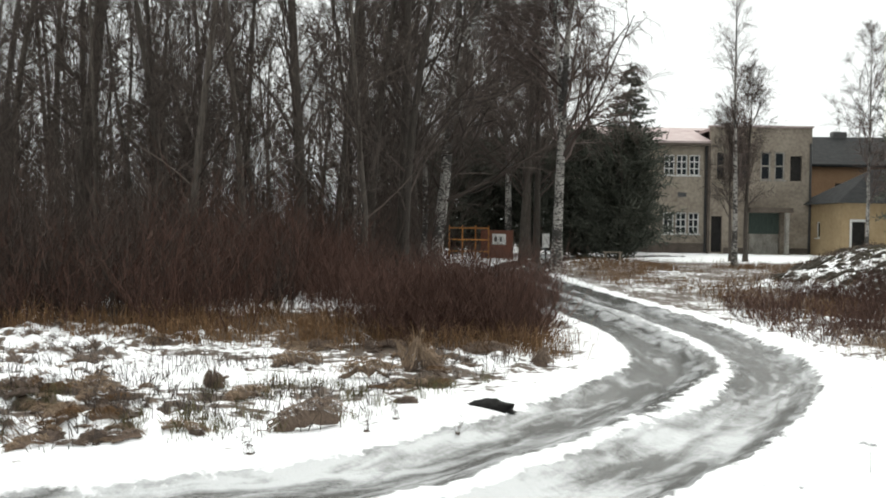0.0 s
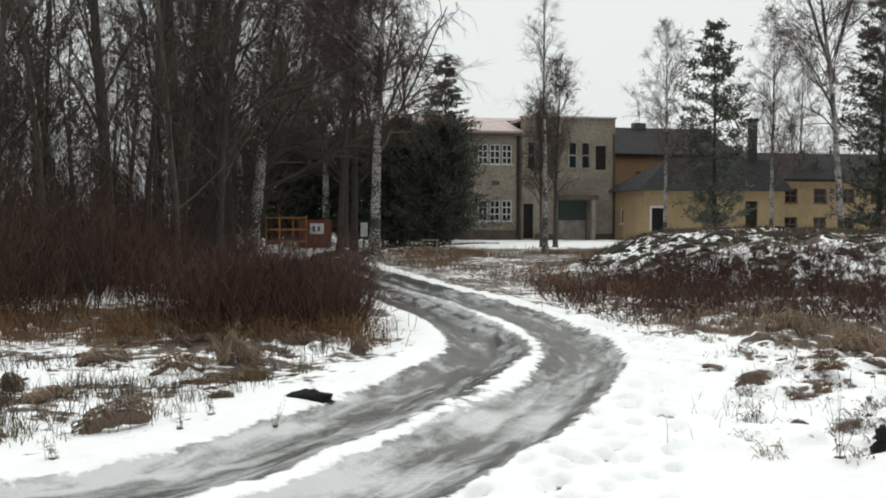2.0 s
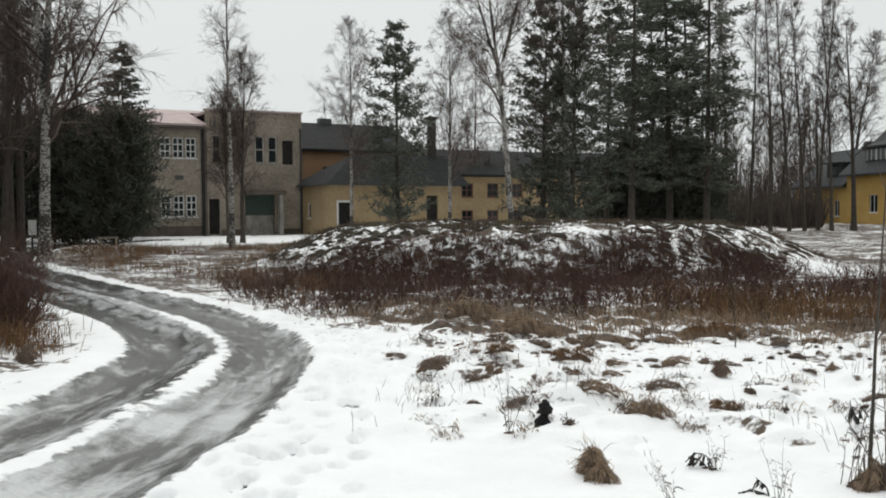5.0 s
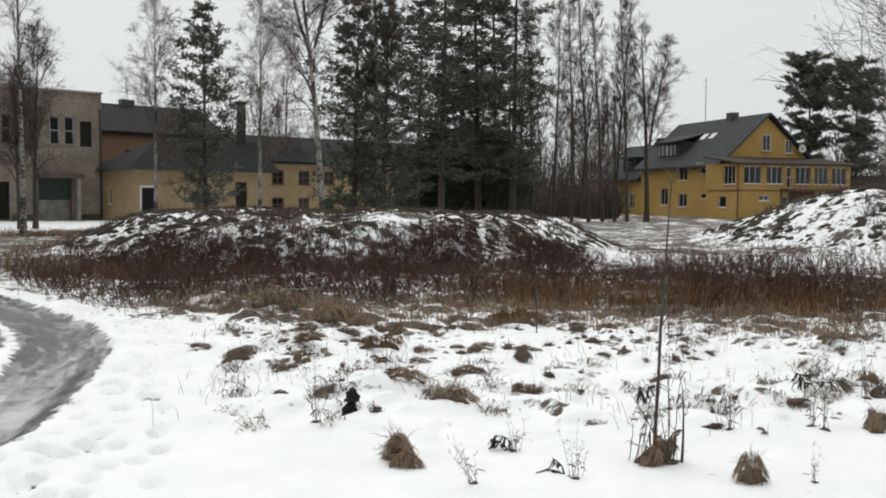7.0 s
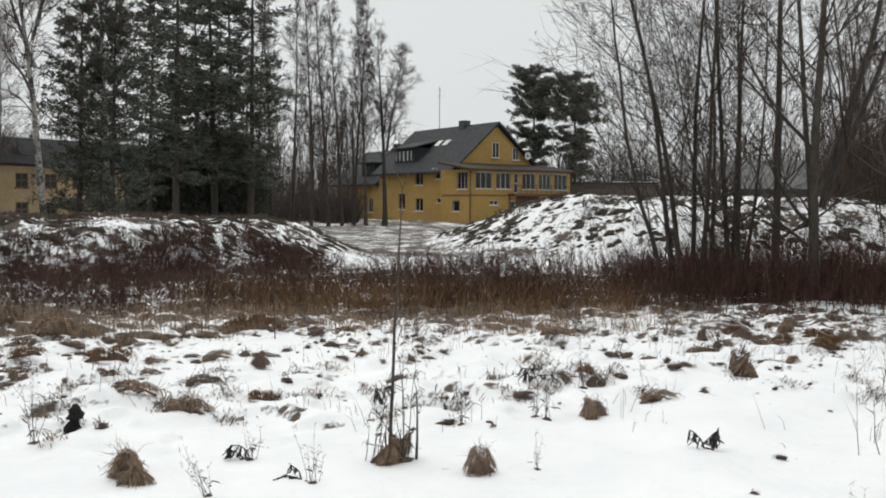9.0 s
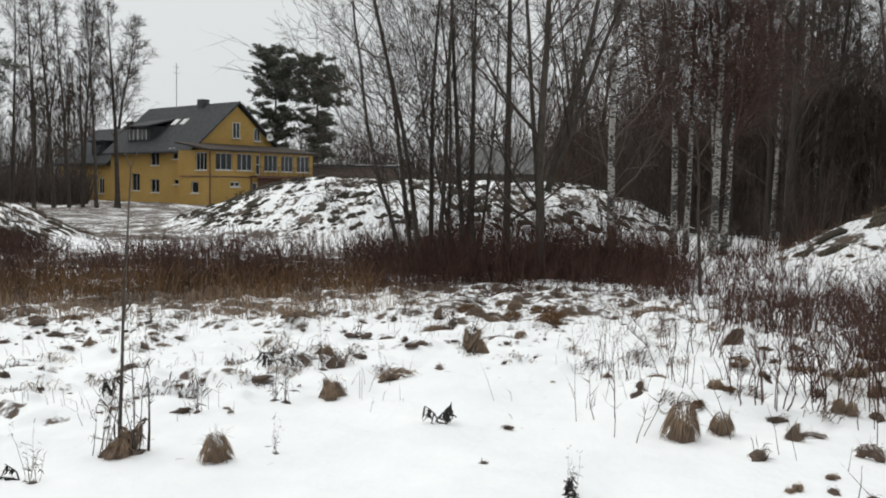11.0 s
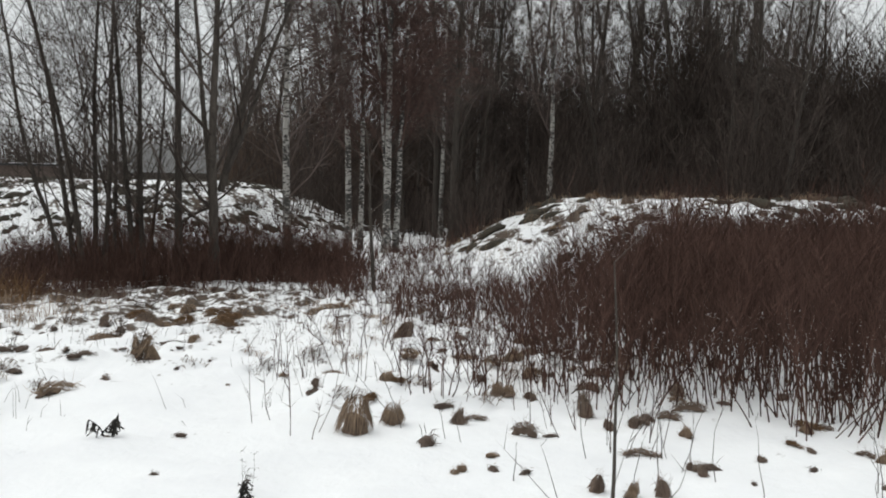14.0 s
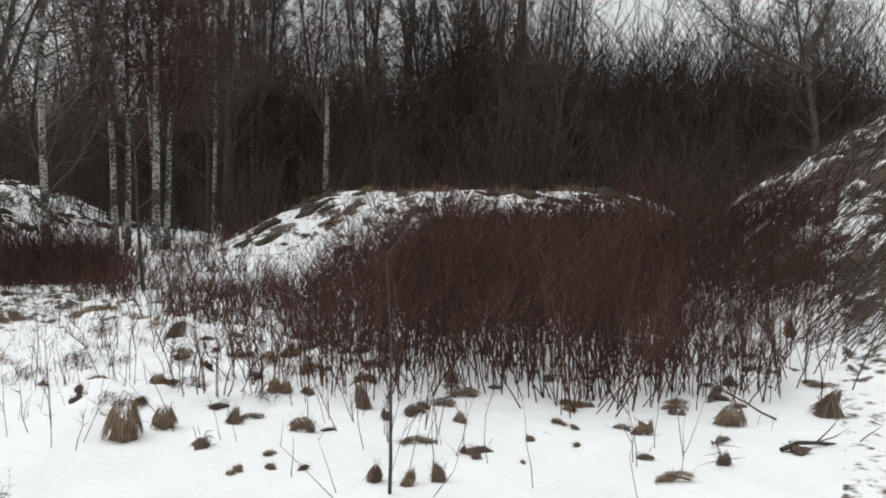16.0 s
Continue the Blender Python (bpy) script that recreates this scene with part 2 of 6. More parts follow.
def glass_material(name="window_glass"):
    m, n, l, p = nodes_of(name)
    p.inputs["Base Color"].default_value = (0.02, 0.024, 0.028, 1)
    p.inputs["Roughness"].default_value = 0.08
    p.inputs["Specular IOR Level"].default_value = 0.5
    return m


GROUND = ground_material()
BARK = material("dark_bark", (0.03, 0.025, 0.021), (0.10, 0.085, 0.072), 6, stretch=(3, 3, 0.6), fine=40)
TWIG = island_material("dark_twigs", (0.042, 0.034, 0.030), (0.12, 0.098, 0.085))
RED_TWIG = island_material("reddish_twigs", (0.042, 0.024, 0.019), (0.115, 0.066, 0.052))
BROWN_TWIG = island_material("brown_twigs", (0.045, 0.032, 0.025), (0.13, 0.092, 0.07))
BIRCH = birch_material()
BIRCH_TWIG = island_material("birch_twigs", (0.065, 0.050, 0.045), (0.16, 0.125, 0.112))
RED_BIRCH_TWIG = island_material("reddish_birch_twigs", (0.05, 0.030, 0.026), (0.125, 0.078, 0.066))
DARK_TWIG = island_material("deep_brown_twigs", (0.033, 0.026, 0.022), (0.088, 0.068, 0.058))
NEEDLE = island_material("dark_needles", (0.040, 0.044, 0.035), (0.110, 0.117, 0.094))
PINE_NEEDLE = island_material("grey_green_pine_needles", (0.062, 0.067, 0.054), (0.178, 0.187, 0.154))
STRAW = island_material("dead_grass", (0.13, 0.092, 0.068), (0.38, 0.28, 0.195))
GREY_STRAW = island_material("grey_dead_grass", (0.10, 0.074, 0.060), (0.27, 0.205, 0.162))
MOSS = island_material("olive_grass", (0.05, 0.048, 0.022), (0.15, 0.135, 0.07))
RUST = island_material("rusty_grass", (0.07, 0.04, 0.022), (0.24, 0.145, 0.075))
PLASTER = material("grey_plaster", (0.15, 0.124, 0.098), (0.38, 0.328, 0.266), 0.55, fine=5, bump=0.15, random_=0.03)
STAINED = material("stained_white_paint", (0.16, 0.15, 0.13), (0.46, 0.44, 0.40), 2.5, fine=18, bump=0.3, stretch=(1, 1, 0.4), random_=0.04)
DARK_PLASTER = material("dark_brown_plaster", (0.055, 0.044, 0.037), (0.14, 0.115, 0.094), 1.5, fine=14, bump=0.3, random_=0.03)
OCHRE = material("pale_ochre_plaster", (0.31, 0.222, 0.122), (0.46, 0.35, 0.21), 0.6, fine=4, bump=0.15, random_=0.03)
ORANGE = material("orange_plaster", (0.26, 0.155, 0.09), (0.37, 0.24, 0.145), 0.7, fine=9, bump=0.15, random_=0.03)
YELLOW = material("yellow_plaster", (0.37, 0.232, 0.066), (0.47, 0.31, 0.10), 0.45, fine=3, bump=0.1, random_=0.02)
SLATE = material("grey_slate_roof", (0.028, 0.030, 0.033), (0.062, 0.066, 0.069), 3, fine=20, bump=0.3, random_=0.03, specular=0.15)
BROWN_ROOF = material("weathered_brown_roof", (0.035, 0.028, 0.025), (0.075, 0.062, 0.055), 3, fine=20, bump=0.3, random_=0.03, specular=0.1)
PINK = material("pale_red_roof", (0.36, 0.272, 0.265), (0.50, 0.42, 0.408), 1.2, fine=12, bump=0.2, random_=0.03)
OLD_SLATE = material("dark_old_roof", (0.013, 0.0135, 0.014), (0.034, 0.035, 0.036), 3, fine=20, bump=0.3, random_=0.03, specular=0.1)
WHITE = material("white_paint", (0.55, 0.55, 0.53), (0.75, 0.75, 0.73), 5, fine=40, bump=0.1, random_=0.05)
# near-black, also put on panels that stand for the shade inside openings
DARKHOLE = material("dark_interior", (0.012, 0.011, 0.010), (0.03, 0.028, 0.026), 4)
SNOW = material("lying_snow", (0.72, 0.73, 0.75), (0.86, 0.87, 0.88), 3, fine=20, random_=0.02)
BLUE = material("faded_blue_boards", (0.035, 0.06, 0.09), (0.07, 0.115, 0.15), 4, fine=20)
GREEN_BOARD = material("grey_green_boards", (0.05, 0.07, 0.062), (0.10, 0.135, 0.12), 4, fine=20, stretch=(4, 4, 0.5))
SOOT = material("sooty_brick", (0.022, 0.02, 0.019), (0.06, 0.053, 0.048), 5, fine=30)
GREY_BRICK = material("grey_brown_brick", (0.075, 0.058, 0.05), (0.15, 0.115, 0.098), 5, fine=30)
BRICK = material("brown_brick", (0.10, 0.055, 0.04), (0.2, 0.11, 0.08), 5, fine=30)
METAL = material("dark_sheet_metal", (0.05, 0.05, 0.052), (0.1, 0.1, 0.1), 6, rough=0.5, metal=0.6)
GLASS = glass_material()


# ================= mesh helpers =================
def mesh_object(name, verts, faces, mat, parent=None, label="", smooth=False):
    me = bpy.data.meshes.new(name)
    me.from_pydata([tuple(v) for v in verts], [], faces)
    if mat:
        me.materials.append(mat)
    if smooth:
        me.polygons.foreach_set("use_smooth", [True] * len(me.polygons))
    ob = new(name, me)
    if parent:
        ob.parent = parent
    if label:
        ob["label"] = label
    return ob


def thing(name, x, y, z=0.0, turn=0.0, label="", category="", group="", kind=""):
    ob = new(name)
    ob.matrix_basis = pose(x, y, z, 0, 0, turn)
    return tagged(ob, label, category, group, kind)


def quad_mesh(name, verts, quads, mat, parent=None, label="", smooth=False, tris=()):
    """A mesh of quads, and triangles if any, from arrays."""
    me = bpy.data.meshes.new(name)
    n, k = len(quads), len(tris)
    me.vertices.add(len(verts))
    me.vertices.foreach_set("co", np.asarray(verts, np.float32).ravel())
    me.loops.add(4 * n + 3 * k)
    me.loops.foreach_set("vertex_index", np.concatenate([np.asarray(quads, np.int32).ravel(), np.asarray(tris, np.int32).ravel()]))
    me.polygons.add(n + k)
    me.polygons.foreach_set("loop_start", np.concatenate([np.arange(n, dtype=np.int32) * 4, 4 * n + np.arange(k, dtype=np.int32) * 3]))
    me.polygons.foreach_set("use_smooth", np.full(n + k, smooth))
    me.materials.append(mat)
    me.update(calc_edges=True)
    ob = new(name, me)
    if parent:
        ob.parent = parent
    if label:
        ob["label"] = label
    return ob


class Tubes:
    """Many tapered round sticks in one mesh."""

    def __init__(self):
        self.waiting, self.blocks = {}, []

    def stick(self, pts, radii, sides=3):
        p, r = self.waiting.setdefault((len(pts), sides), ([], []))
        p.append(pts)
        r.append(radii)

    def many(self, pts, radii, sides=3):
        """Sticks of n points each: pts (count, n, 3), radii (count, n)."""
        pts, radii = np.asarray(pts, float), np.asarray(radii, float)
        m, n = pts.shape[:2]
        if n == 2 and sides == 3:
            radii = radii * 1.3
        t = np.gradient(pts, axis=1)
        t /= np.maximum(np.linalg.norm(t, axis=2), 1e-9)[..., None]
        ref = np.where(np.abs(t[:, :1, 2:]) < 0.8, np.array([0.0, 0.0, 1.0]), np.array([0.9, 0.4, 0.0]))
        a = np.cross(t, ref)
        a /= np.maximum(np.linalg.norm(a, axis=2), 1e-9)[..., None]
        b = np.cross(t, a)
        ang = np.linspace(0, 2 * np.pi, sides, endpoint=False)
        ring = pts[:, :, None] + radii[:, :, None, None] * (np.cos(ang)[:, None] * a[:, :, None] + np.sin(ang)[:, None] * b[:, :, None])
        pointed = sides == 3
        i, k = np.meshgrid(np.arange(n - 2 if pointed else n - 1), np.arange(sides), indexing="ij")
        k2 = (k + 1) % sides
        one = np.stack([i * sides + k, i * sides + k2, (i + 1) * sides + k2, (i + 1) * sides + k], -1).reshape(-1, 4)
        tip = np.zeros((0, 3), int)
        flat, per = ring.reshape(m, -1, 3), n * sides
        if pointed:
            # thin sticks run out to a point
            flat, per = np.concatenate([ring[:, :-1].reshape(m, -1, 3), pts[:, -1:]], 1), (n - 1) * sides + 1
            j = np.arange(sides)
            tip = np.stack([(n - 2) * sides + j, (n - 2) * sides + (j + 1) % sides, np.full(sides, per - 1)], -1)
        start = (np.arange(m) * per)[:, None, None]
        self.blocks.append((flat.reshape(-1, 3), (one[None] + start).reshape(-1, 4), (tip[None] + start).reshape(-1, 3)))

    def make(self, name, mat, parent=None, label="", smooth=False):
        for (n, sides), (p, r) in self.waiting.items():
            self.many(np.array(p), np.array(r), sides)
        base, vs, fs, ts = 0, [], [], []
        for v, f, t in self.blocks:
            vs.append(v)
            fs.append(f + base)
            ts.append(t + base)
            base += len(v)
        return quad_mesh(name, np.concatenate(vs), np.concatenate(fs), mat, parent, label, smooth, np.concatenate(ts))


def bent(rng, start, direction, length, n, wobble, lift=0.0):
    """A crooked line of n + 1 points; lift bends it up (or down, below 0)."""
    pts, d = [np.array(start, float)], np.array(direction, float)
    d /= np.linalg.norm(d)
    for _ in range(n):
        d = d + rng.normal(0, wobble, 3) + np.array([0, 0, lift])
        d /= np.linalg.norm(d)
        pts.append(pts[-1] + d * length / n)
    return np.array(pts)


def bare_tree(name, seed, h, r, first=0.3, limbs=26, twigs=9, fine=5, spread=0.28, rise=0.55, droop=0.0, mats=None, lean=0.02, stems=1, tip=0.006, round_=0.0, crook=0.035, fan=0.13, label="", category="tree", group=""):
    """A leafless tree: tapered trunk and a crown of limbs, twigs and fine twigs."""
    rng = np.random.default_rng(seed)
    bark, twig = mats or (BARK, TWIG)
    root = thing(name, 0, 0, 0, 0, label, category, group)
    trunk, crown = Tubes(), Tubes()
    for s in range(stems):
        a0 = rng.uniform(0, 6.28)
        out = lean + fan * (stems > 1) * rng.uniform(0.3, 1.5)
        d0 = (math.cos(a0) * out, math.sin(a0) * out, 1)
        hs = h * (1 if s == 0 else rng.uniform(0.65, 0.98))
        foot = 0.25 * (stems > 1)
        line = bent(rng, (foot * math.cos(a0), foot * math.sin(a0), -0.15), d0, hs, 12, crook, 0.02)
        rs = r * (1 if s == 0 else rng.uniform(0.6, 0.95))
        rad = rs * (1 - np.linspace(0, 1, 13) ** 0.85 * 0.93)
        rad[0] *= 1.5
        if stems > 1:
            one = Tubes()
            one.stick(line, rad, 7)
            one.make("stem", bark, root, smooth=True)
        else:
            trunk.stick(line, rad, 8)
        count = limbs if stems == 1 else max(6, int(limbs * 0.55))
        for i in range(count):
            f = first + (0.98 - first) * (i + rng.uniform(0, 0.9)) / count
            k = f * 12
            j = min(int(k), 11)
            p = line[j] + (line[j + 1] - line[j]) * (k - j)
            a = rng.uniform(0, 6.28)
            up = rise * rng.uniform(0.5, 1.5) + 0.5 * f
            shape = (1.12 - f) * (1 - round_) + round_ * math.sin(math.pi * min(1, 0.15 + 0.85 * (f - first) / (1 - first)))
            ln = spread * h * shape * rng.uniform(0.55, 1.15) + 0.4
            lb = bent(rng, p, (math.cos(a), math.sin(a), up), ln, 5, 0.13, 0.05 - 0.1 * droop)
            lr = max(0.012, rs * 0.25 * (1.1 - f))
            crown.stick(lb, lr * (1 - 0.8 * np.linspace(0, 1, 6)), 4)
            for _ in range(twigs):
                q = rng.uniform(0.12, 1.0)
                m = min(int(q * 5), 4)
                s0 = lb[m] + (lb[m + 1] - lb[m]) * (q * 5 - m)
                td = (lb[m + 1] - lb[m]) / np.linalg.norm(lb[m + 1] - lb[m]) + rng.normal(0, 0.5, 3) + (0, 0, 0.25 - 0.8 * droop)
                tl = ln * rng.uniform(0.22, 0.5) + 0.15
                tw = bent(rng, s0, td, tl, 3, 0.16, 0.03 - 0.35 * droop)
                crown.stick(tw, [max(tip * 1.2, lr * 0.34), max(tip * 1.1, lr * 0.25), tip, tip * 0.6], 3)
                for _ in range(fine):
                    e = tw[rng.integers(0, 4)]
                    fd = (tw[3] - tw[0]) / tl + rng.normal(0, 0.6, 3) + (0, 0, 0.15 - 1.1 * droop)
                    fd = fd / np.linalg.norm(fd) * tl * rng.uniform(0.4, 0.95)
                    crown.stick(np.array([e, e + fd]), [tip, tip * 0.45], 3)
    if stems == 1:
        trunk.make("trunk", bark, root, smooth=True)
    crown.make("crown", twig, root)
    return root


def turned_from(rng, t, angle):
    """A direction that leaves t by about that many degrees, to any side."""
    p = np.cross(t, rng.normal(0, 1, 3))
    p /= max(np.linalg.norm(p), 1e-6)
    a = radians(angle)
    return t * math.cos(a) + p * math.sin(a)


def along_line(line, f):
    k = min(max(f, 0.0), 0.999) * (len(line) - 1)
    j = int(k)
    t = line[j + 1] - line[j]
    return line[j] + t * (k - j), t / max(np.linalg.norm(t), 1e-6)


def grown(name, seed, stems, mats=None, limbs=18, subs=5, twigs=5, fine=3, angle=38, first=0.25, reach=0.3, droop=0.0, tip=0.005, lift=0.05, round_=0.0, label="", category="tree", group=""):
    """A leafless tree whose stems, limbs, branches and twigs each leave the one before at an acute angle.
    Stems: (foot, direction, length, radius, crook); droop lets the twigs hang."""
    rng = np.random.default_rng(seed)
    bark, twig = mats or (BARK, TWIG)
    root = thing(name, 0, 0, 0, 0, label, category, group)
    crown = Tubes()
    for foot, way, hs, rs, crook in stems:
        line = bent(rng, foot, way, hs, 14, crook, 0.025)
        rad = rs * (1 - 0.92 * np.linspace(0, 1, 15) ** 0.9)
        if foot[2] < 0.5:
            rad[0] *= 1.45
        one = Tubes()
        one.stick(line, rad, 8)
        one.make("trunk" if len(stems) == 1 else "stem", bark, root, smooth=True)
        low = first if foot[2] < 0.5 else 0.08
        for i in range(limbs):
            f = low + (0.98 - low) * (i + rng.uniform(0, 0.95)) / limbs
            p, t = along_line(line, f)
            shape = (1.1 - f) * (1 - round_) + round_ * math.sin(math.pi * min(1, 0.2 + 0.8 * (f - low) / (1 - low)))
            ln = reach * hs * shape * rng.uniform(0.5, 1.25) + 0.35
            lb = bent(rng, p, turned_from(rng, t, angle * rng.uniform(0.6, 1.35)) + (0, 0, 0.05), ln, 6, 0.1, lift - 0.06 * droop)
            lr = min(max(tip * 1.5, rs * (1 - 0.9 * f) * rng.uniform(0.2, 0.42)), ln * 0.022)
            crown.stick(lb, lr * np.linspace(1, 0.28, 7), 4)
            for _ in range(subs):
                q = rng.uniform(0.15, 1.0)
                p2, t2 = along_line(lb, q)
                l2 = ln * (1.15 - q) * rng.uniform(0.3, 0.65) + 0.25
                sb = bent(rng, p2, turned_from(rng, t2, rng.uniform(18, 50)), l2, 4, 0.11, lift * 0.6 - 0.14 * droop)
                crown.stick(sb, max(tip, lr * 0.55 * (1.1 - 0.6 * q)) * np.linspace(1, 0.4, 5), 3)
                for _ in range(twigs):
                    p3, t3 = along_line(sb, rng.uniform(0.1, 1.0))
                    l3 = l2 * rng.uniform(0.25, 0.6) + 0.12
                    tw = bent(rng, p3, turned_from(rng, t3, rng.uniform(15, 55)) - (0, 0, 0.5 * droop), l3, 3, 0.12, 0.02 - 0.3 * droop)
                    crown.stick(tw, tip * np.array([1.0, 0.85, 0.7, 0.45]), 3)
                    for _ in range(fine):
                        e, t4 = along_line(tw, rng.uniform(0.1, 1.0))
                        d4 = turned_from(rng, t4, rng.uniform(15, 60)) - (0, 0, 1.2 * droop)
                        crown.stick(np.array([e, e + d4 / np.linalg.norm(d4) * l3 * rng.uniform(0.35, 0.9)]), [tip * 0.6, tip * 0.3], 3)
    crown.make("crown", twig, root)
    return root


def conifer(name, seed, h, r, width, first=0.12, whorls=26, per=7, dense=16, shape="spruce", clumps=0, needle=0.03, label="", group=""):
    """A needle tree: trunk, and a crown of boughs with sprays of needles, loose or gathered in clumps."""
    rng = np.random.default_rng(seed)
    root = thing(name, 0, 0, 0, 0, label, "tree", group)
    trunk, crown = Tubes(), Tubes()
    line = bent(rng, (0, 0, -0.15), (0, 0, 1), h, 10, 0.012, 0.02)
    trunk.stick(line, r * (1 - 0.93 * np.linspace(0, 1, 11)), 8)
    rise = {"spruce": -0.05, "round": 0.45, "pine": 0.2, "open": 0.3, "umbrella": 0.45}[shape]
    flat_ = {"umbrella": 1.12, "pine": 1.35}.get(shape, 1.0)
    for w in range(whorls):
        loose = 1.0 if clumps else 0.3
        f = first + (0.985 - first) * (w + rng.uniform(-loose, loose)) / (whorls - 1)
        f = min(max(f, first), 0.99)
        p = line[0] + (line[-1] - line[0]) * f
        if shape == "spruce":
            reach = width * (1.02 - f) ** 0.85
        elif shape == "open":
            reach = width * min(1.0, (1.03 - f) * 2.3) ** 0.8 * rng.uniform(0.7, 1.1)
        elif shape == "umbrella":
            reach = width * math.sqrt(max(0.05, 1 - ((f - 0.66) / 0.42) ** 2)) * rng.uniform(0.75, 1.1)
        elif shape == "round":
            reach = width * math.sqrt(max(0.04, 1 - (1.75 * (f - 0.42)) ** 2)) if f > 0.42 else width * (0.85 + 0.15 * f / 0.42)
        else:
            reach = width * math.sin(math.pi * min(1, 0.2 + 0.8 * (f - first) / (1 - first))) ** 0.7 * rng.uniform(0.6, 1.15)
        for b in range(per):
            a = rng.uniform(0, 6.28)
            ln = reach * rng.uniform(0.45, 1.12) + 0.15
            lb = bent(rng, p + (0, 0, rng.uniform(-0.2, 0.2)), (math.cos(a), math.sin(a), rise + rng.normal(0, 0.12 if shape in ("spruce", "round") else 0.32)), ln, 4, 0.09, 0.02)
            crown.stick(lb, max(0.012, 0.035 * (1.1 - f)) * np.array([1, 0.85, 0.7, 0.5, 0.3]), 3)
            inner = {"spruce": 0.15, "round": 0.35, "pine": 0.4, "open": 0.3, "umbrella": 0.5}[shape]
            if clumps:
                for _ in range(clumps):
                    q = rng.uniform(inner, 1.0) * 4
                    m = min(int(q), 3)
                    mid = lb[m] + (lb[m + 1] - lb[m]) * (q - m) + rng.normal(0, 0.12 * ln * 0.5, 3) * (1, 1, 0.5)
                    wide = (0.22 + 0.09 * ln) * rng.uniform(0.7, 1.3) * (1.3 if shape == "umbrella" else 1.0)
                    for _ in range(dense):
                        u = rng.normal(0, 1, 3)
                        u /= np.linalg.norm(u)
                        e = mid + u * (wide * flat_, wide * flat_, wide * 0.85 / flat_) * rng.uniform(0.5, 1.0)
                        crown.stick(np.array([mid + (e - mid) * 0.35, e + (0, 0, 0.04)]), [needle, needle * 0.4], 3)
                continue
            for _ in range(dense):
                q = rng.uniform(inner, 1.0)
                m = min(int(q * 4), 3)
                s0 = lb[m] + (lb[m + 1] - lb[m]) * (q * 4 - m)
                s0 = s0 + rng.normal(0, 0.1 * (1.1 - f) if shape == "spruce" else 0.15, 3)
                d = (lb[m + 1] - lb[m]) / np.linalg.norm(lb[m + 1] - lb[m]) * 0.6 + rng.normal(0, 0.5, 3) + (0, 0, -0.25 if shape == "spruce" else 0.25)
                d = d / np.linalg.norm(d) * rng.uniform(0.25, 0.65) * ((0.3 + 0.8 * (1 - f)) if shape == "spruce" else 1)
                crown.stick(np.array([s0, s0 + d]), [needle, needle * 0.3], 3)
    trunk.make("trunk", BARK, root, smooth=True)
    crown.make("crown", PINE_NEEDLE if clumps else NEEDLE, root)
    return root


def place(ob, x, y, turn=0.0, size=1.0, z=None):
    zz = height_at(x, y) if z is None else z
    ob.matrix_basis = pose(x, y, zz, 0, 0, turn) @ Matrix.Scale(size, 4)
    return ob


def copy_to(ob, x, y, turn=0.0, size=1.0, z=None):
    zz = height_at(x, y) if z is None else z
    c = copy_thing(ob, Matrix.Identity(4))
    c.matrix_basis = pose(x, y, zz, 0, 0, turn) @ Matrix.Scale(size, 4)
    return c


def box(verts, faces, lo, hi):
    b = len(verts)
    (x0, y0, z0), (x1, y1, z1) = lo, hi
    verts += [(x0, y0, z0), (x1, y0, z0), (x1, y1, z0), (x0, y1, z0), (x0, y0, z1), (x1, y0, z1), (x1, y1, z1), (x0, y1, z1)]
    faces += [tuple(b + i for i in q) for q in ((0, 3, 2, 1), (4, 5, 6, 7), (0, 1, 5, 4), (1, 2, 6, 5), (2, 3, 7, 6), (3, 0, 4, 7))]


def boxes(name, list_, mat, parent, label=""):
    v, f = [], []
    for lo, hi in list_:
        box(v, f, lo, hi)
    return mesh_object(name, v, f, mat, parent, label)


def prism(name, outline, y0, y1, mat, parent, axis="y", label=""):
    """An outline in the x-z plane (or y-z, for axis x) drawn out between two values of the other axis."""
    n = len(outline)
    put = (lambda a, b, c: (a, c, b)) if axis == "y" else (lambda a, b, c: (c, a, b))
    v = [put(a, b, y0) for a, b in outline] + [put(a, b, y1) for a, b in outline]
    f = [tuple(range(n)), tuple(range(2 * n - 1, n - 1, -1))] + [(i, i + n, (i + 1) % n + n, (i + 1) % n) for i in range(n)]
    return mesh_object(name, v, f, mat, parent, label)


def wall_with_holes(name, length, z0, z1, holes, mat, parent, thick=0.35, m=None):
    """A wall along local x from 0, its outer face at y = 0 and its body behind it; holes: (x0, x1, z0, z1) go through."""
    xs = sorted({0.0, length, *[h[0] for h in holes], *[h[1] for h in holes]})
    zs = sorted({z0, z1, *[h[2] for h in holes], *[h[3] for h in holes]})
    v, f = [], []
    for i in range(len(xs) - 1):
        for j in range(len(zs) - 1):
            cx, cz = (xs[i] + xs[i + 1]) / 2, (zs[j] + zs[j + 1]) / 2
            if not any(h[0] < cx < h[1] and h[2] < cz < h[3] for h in holes):
                box(v, f, (xs[i], 0, zs[j]), (xs[i + 1], thick, zs[j + 1]))
    ob = mesh_object(name, v, f, mat, parent)
    bm = bmesh.new()
    bm.from_mesh(ob.data)
    bmesh.ops.remove_doubles(bm, verts=bm.verts, dist=0.001)
    seen = {}
    for face in bm.faces:
        seen.setdefault(tuple(sorted(vv.index for vv in face.verts)), []).append(face)
    bmesh.ops.delete(bm, geom=[q for fs in seen.values() if len(fs) > 1 for q in fs], context="FACES_ONLY")
    bm.to_mesh(ob.data)
    bm.free()
    if m is not None:
        ob.matrix_local = m
    return ob


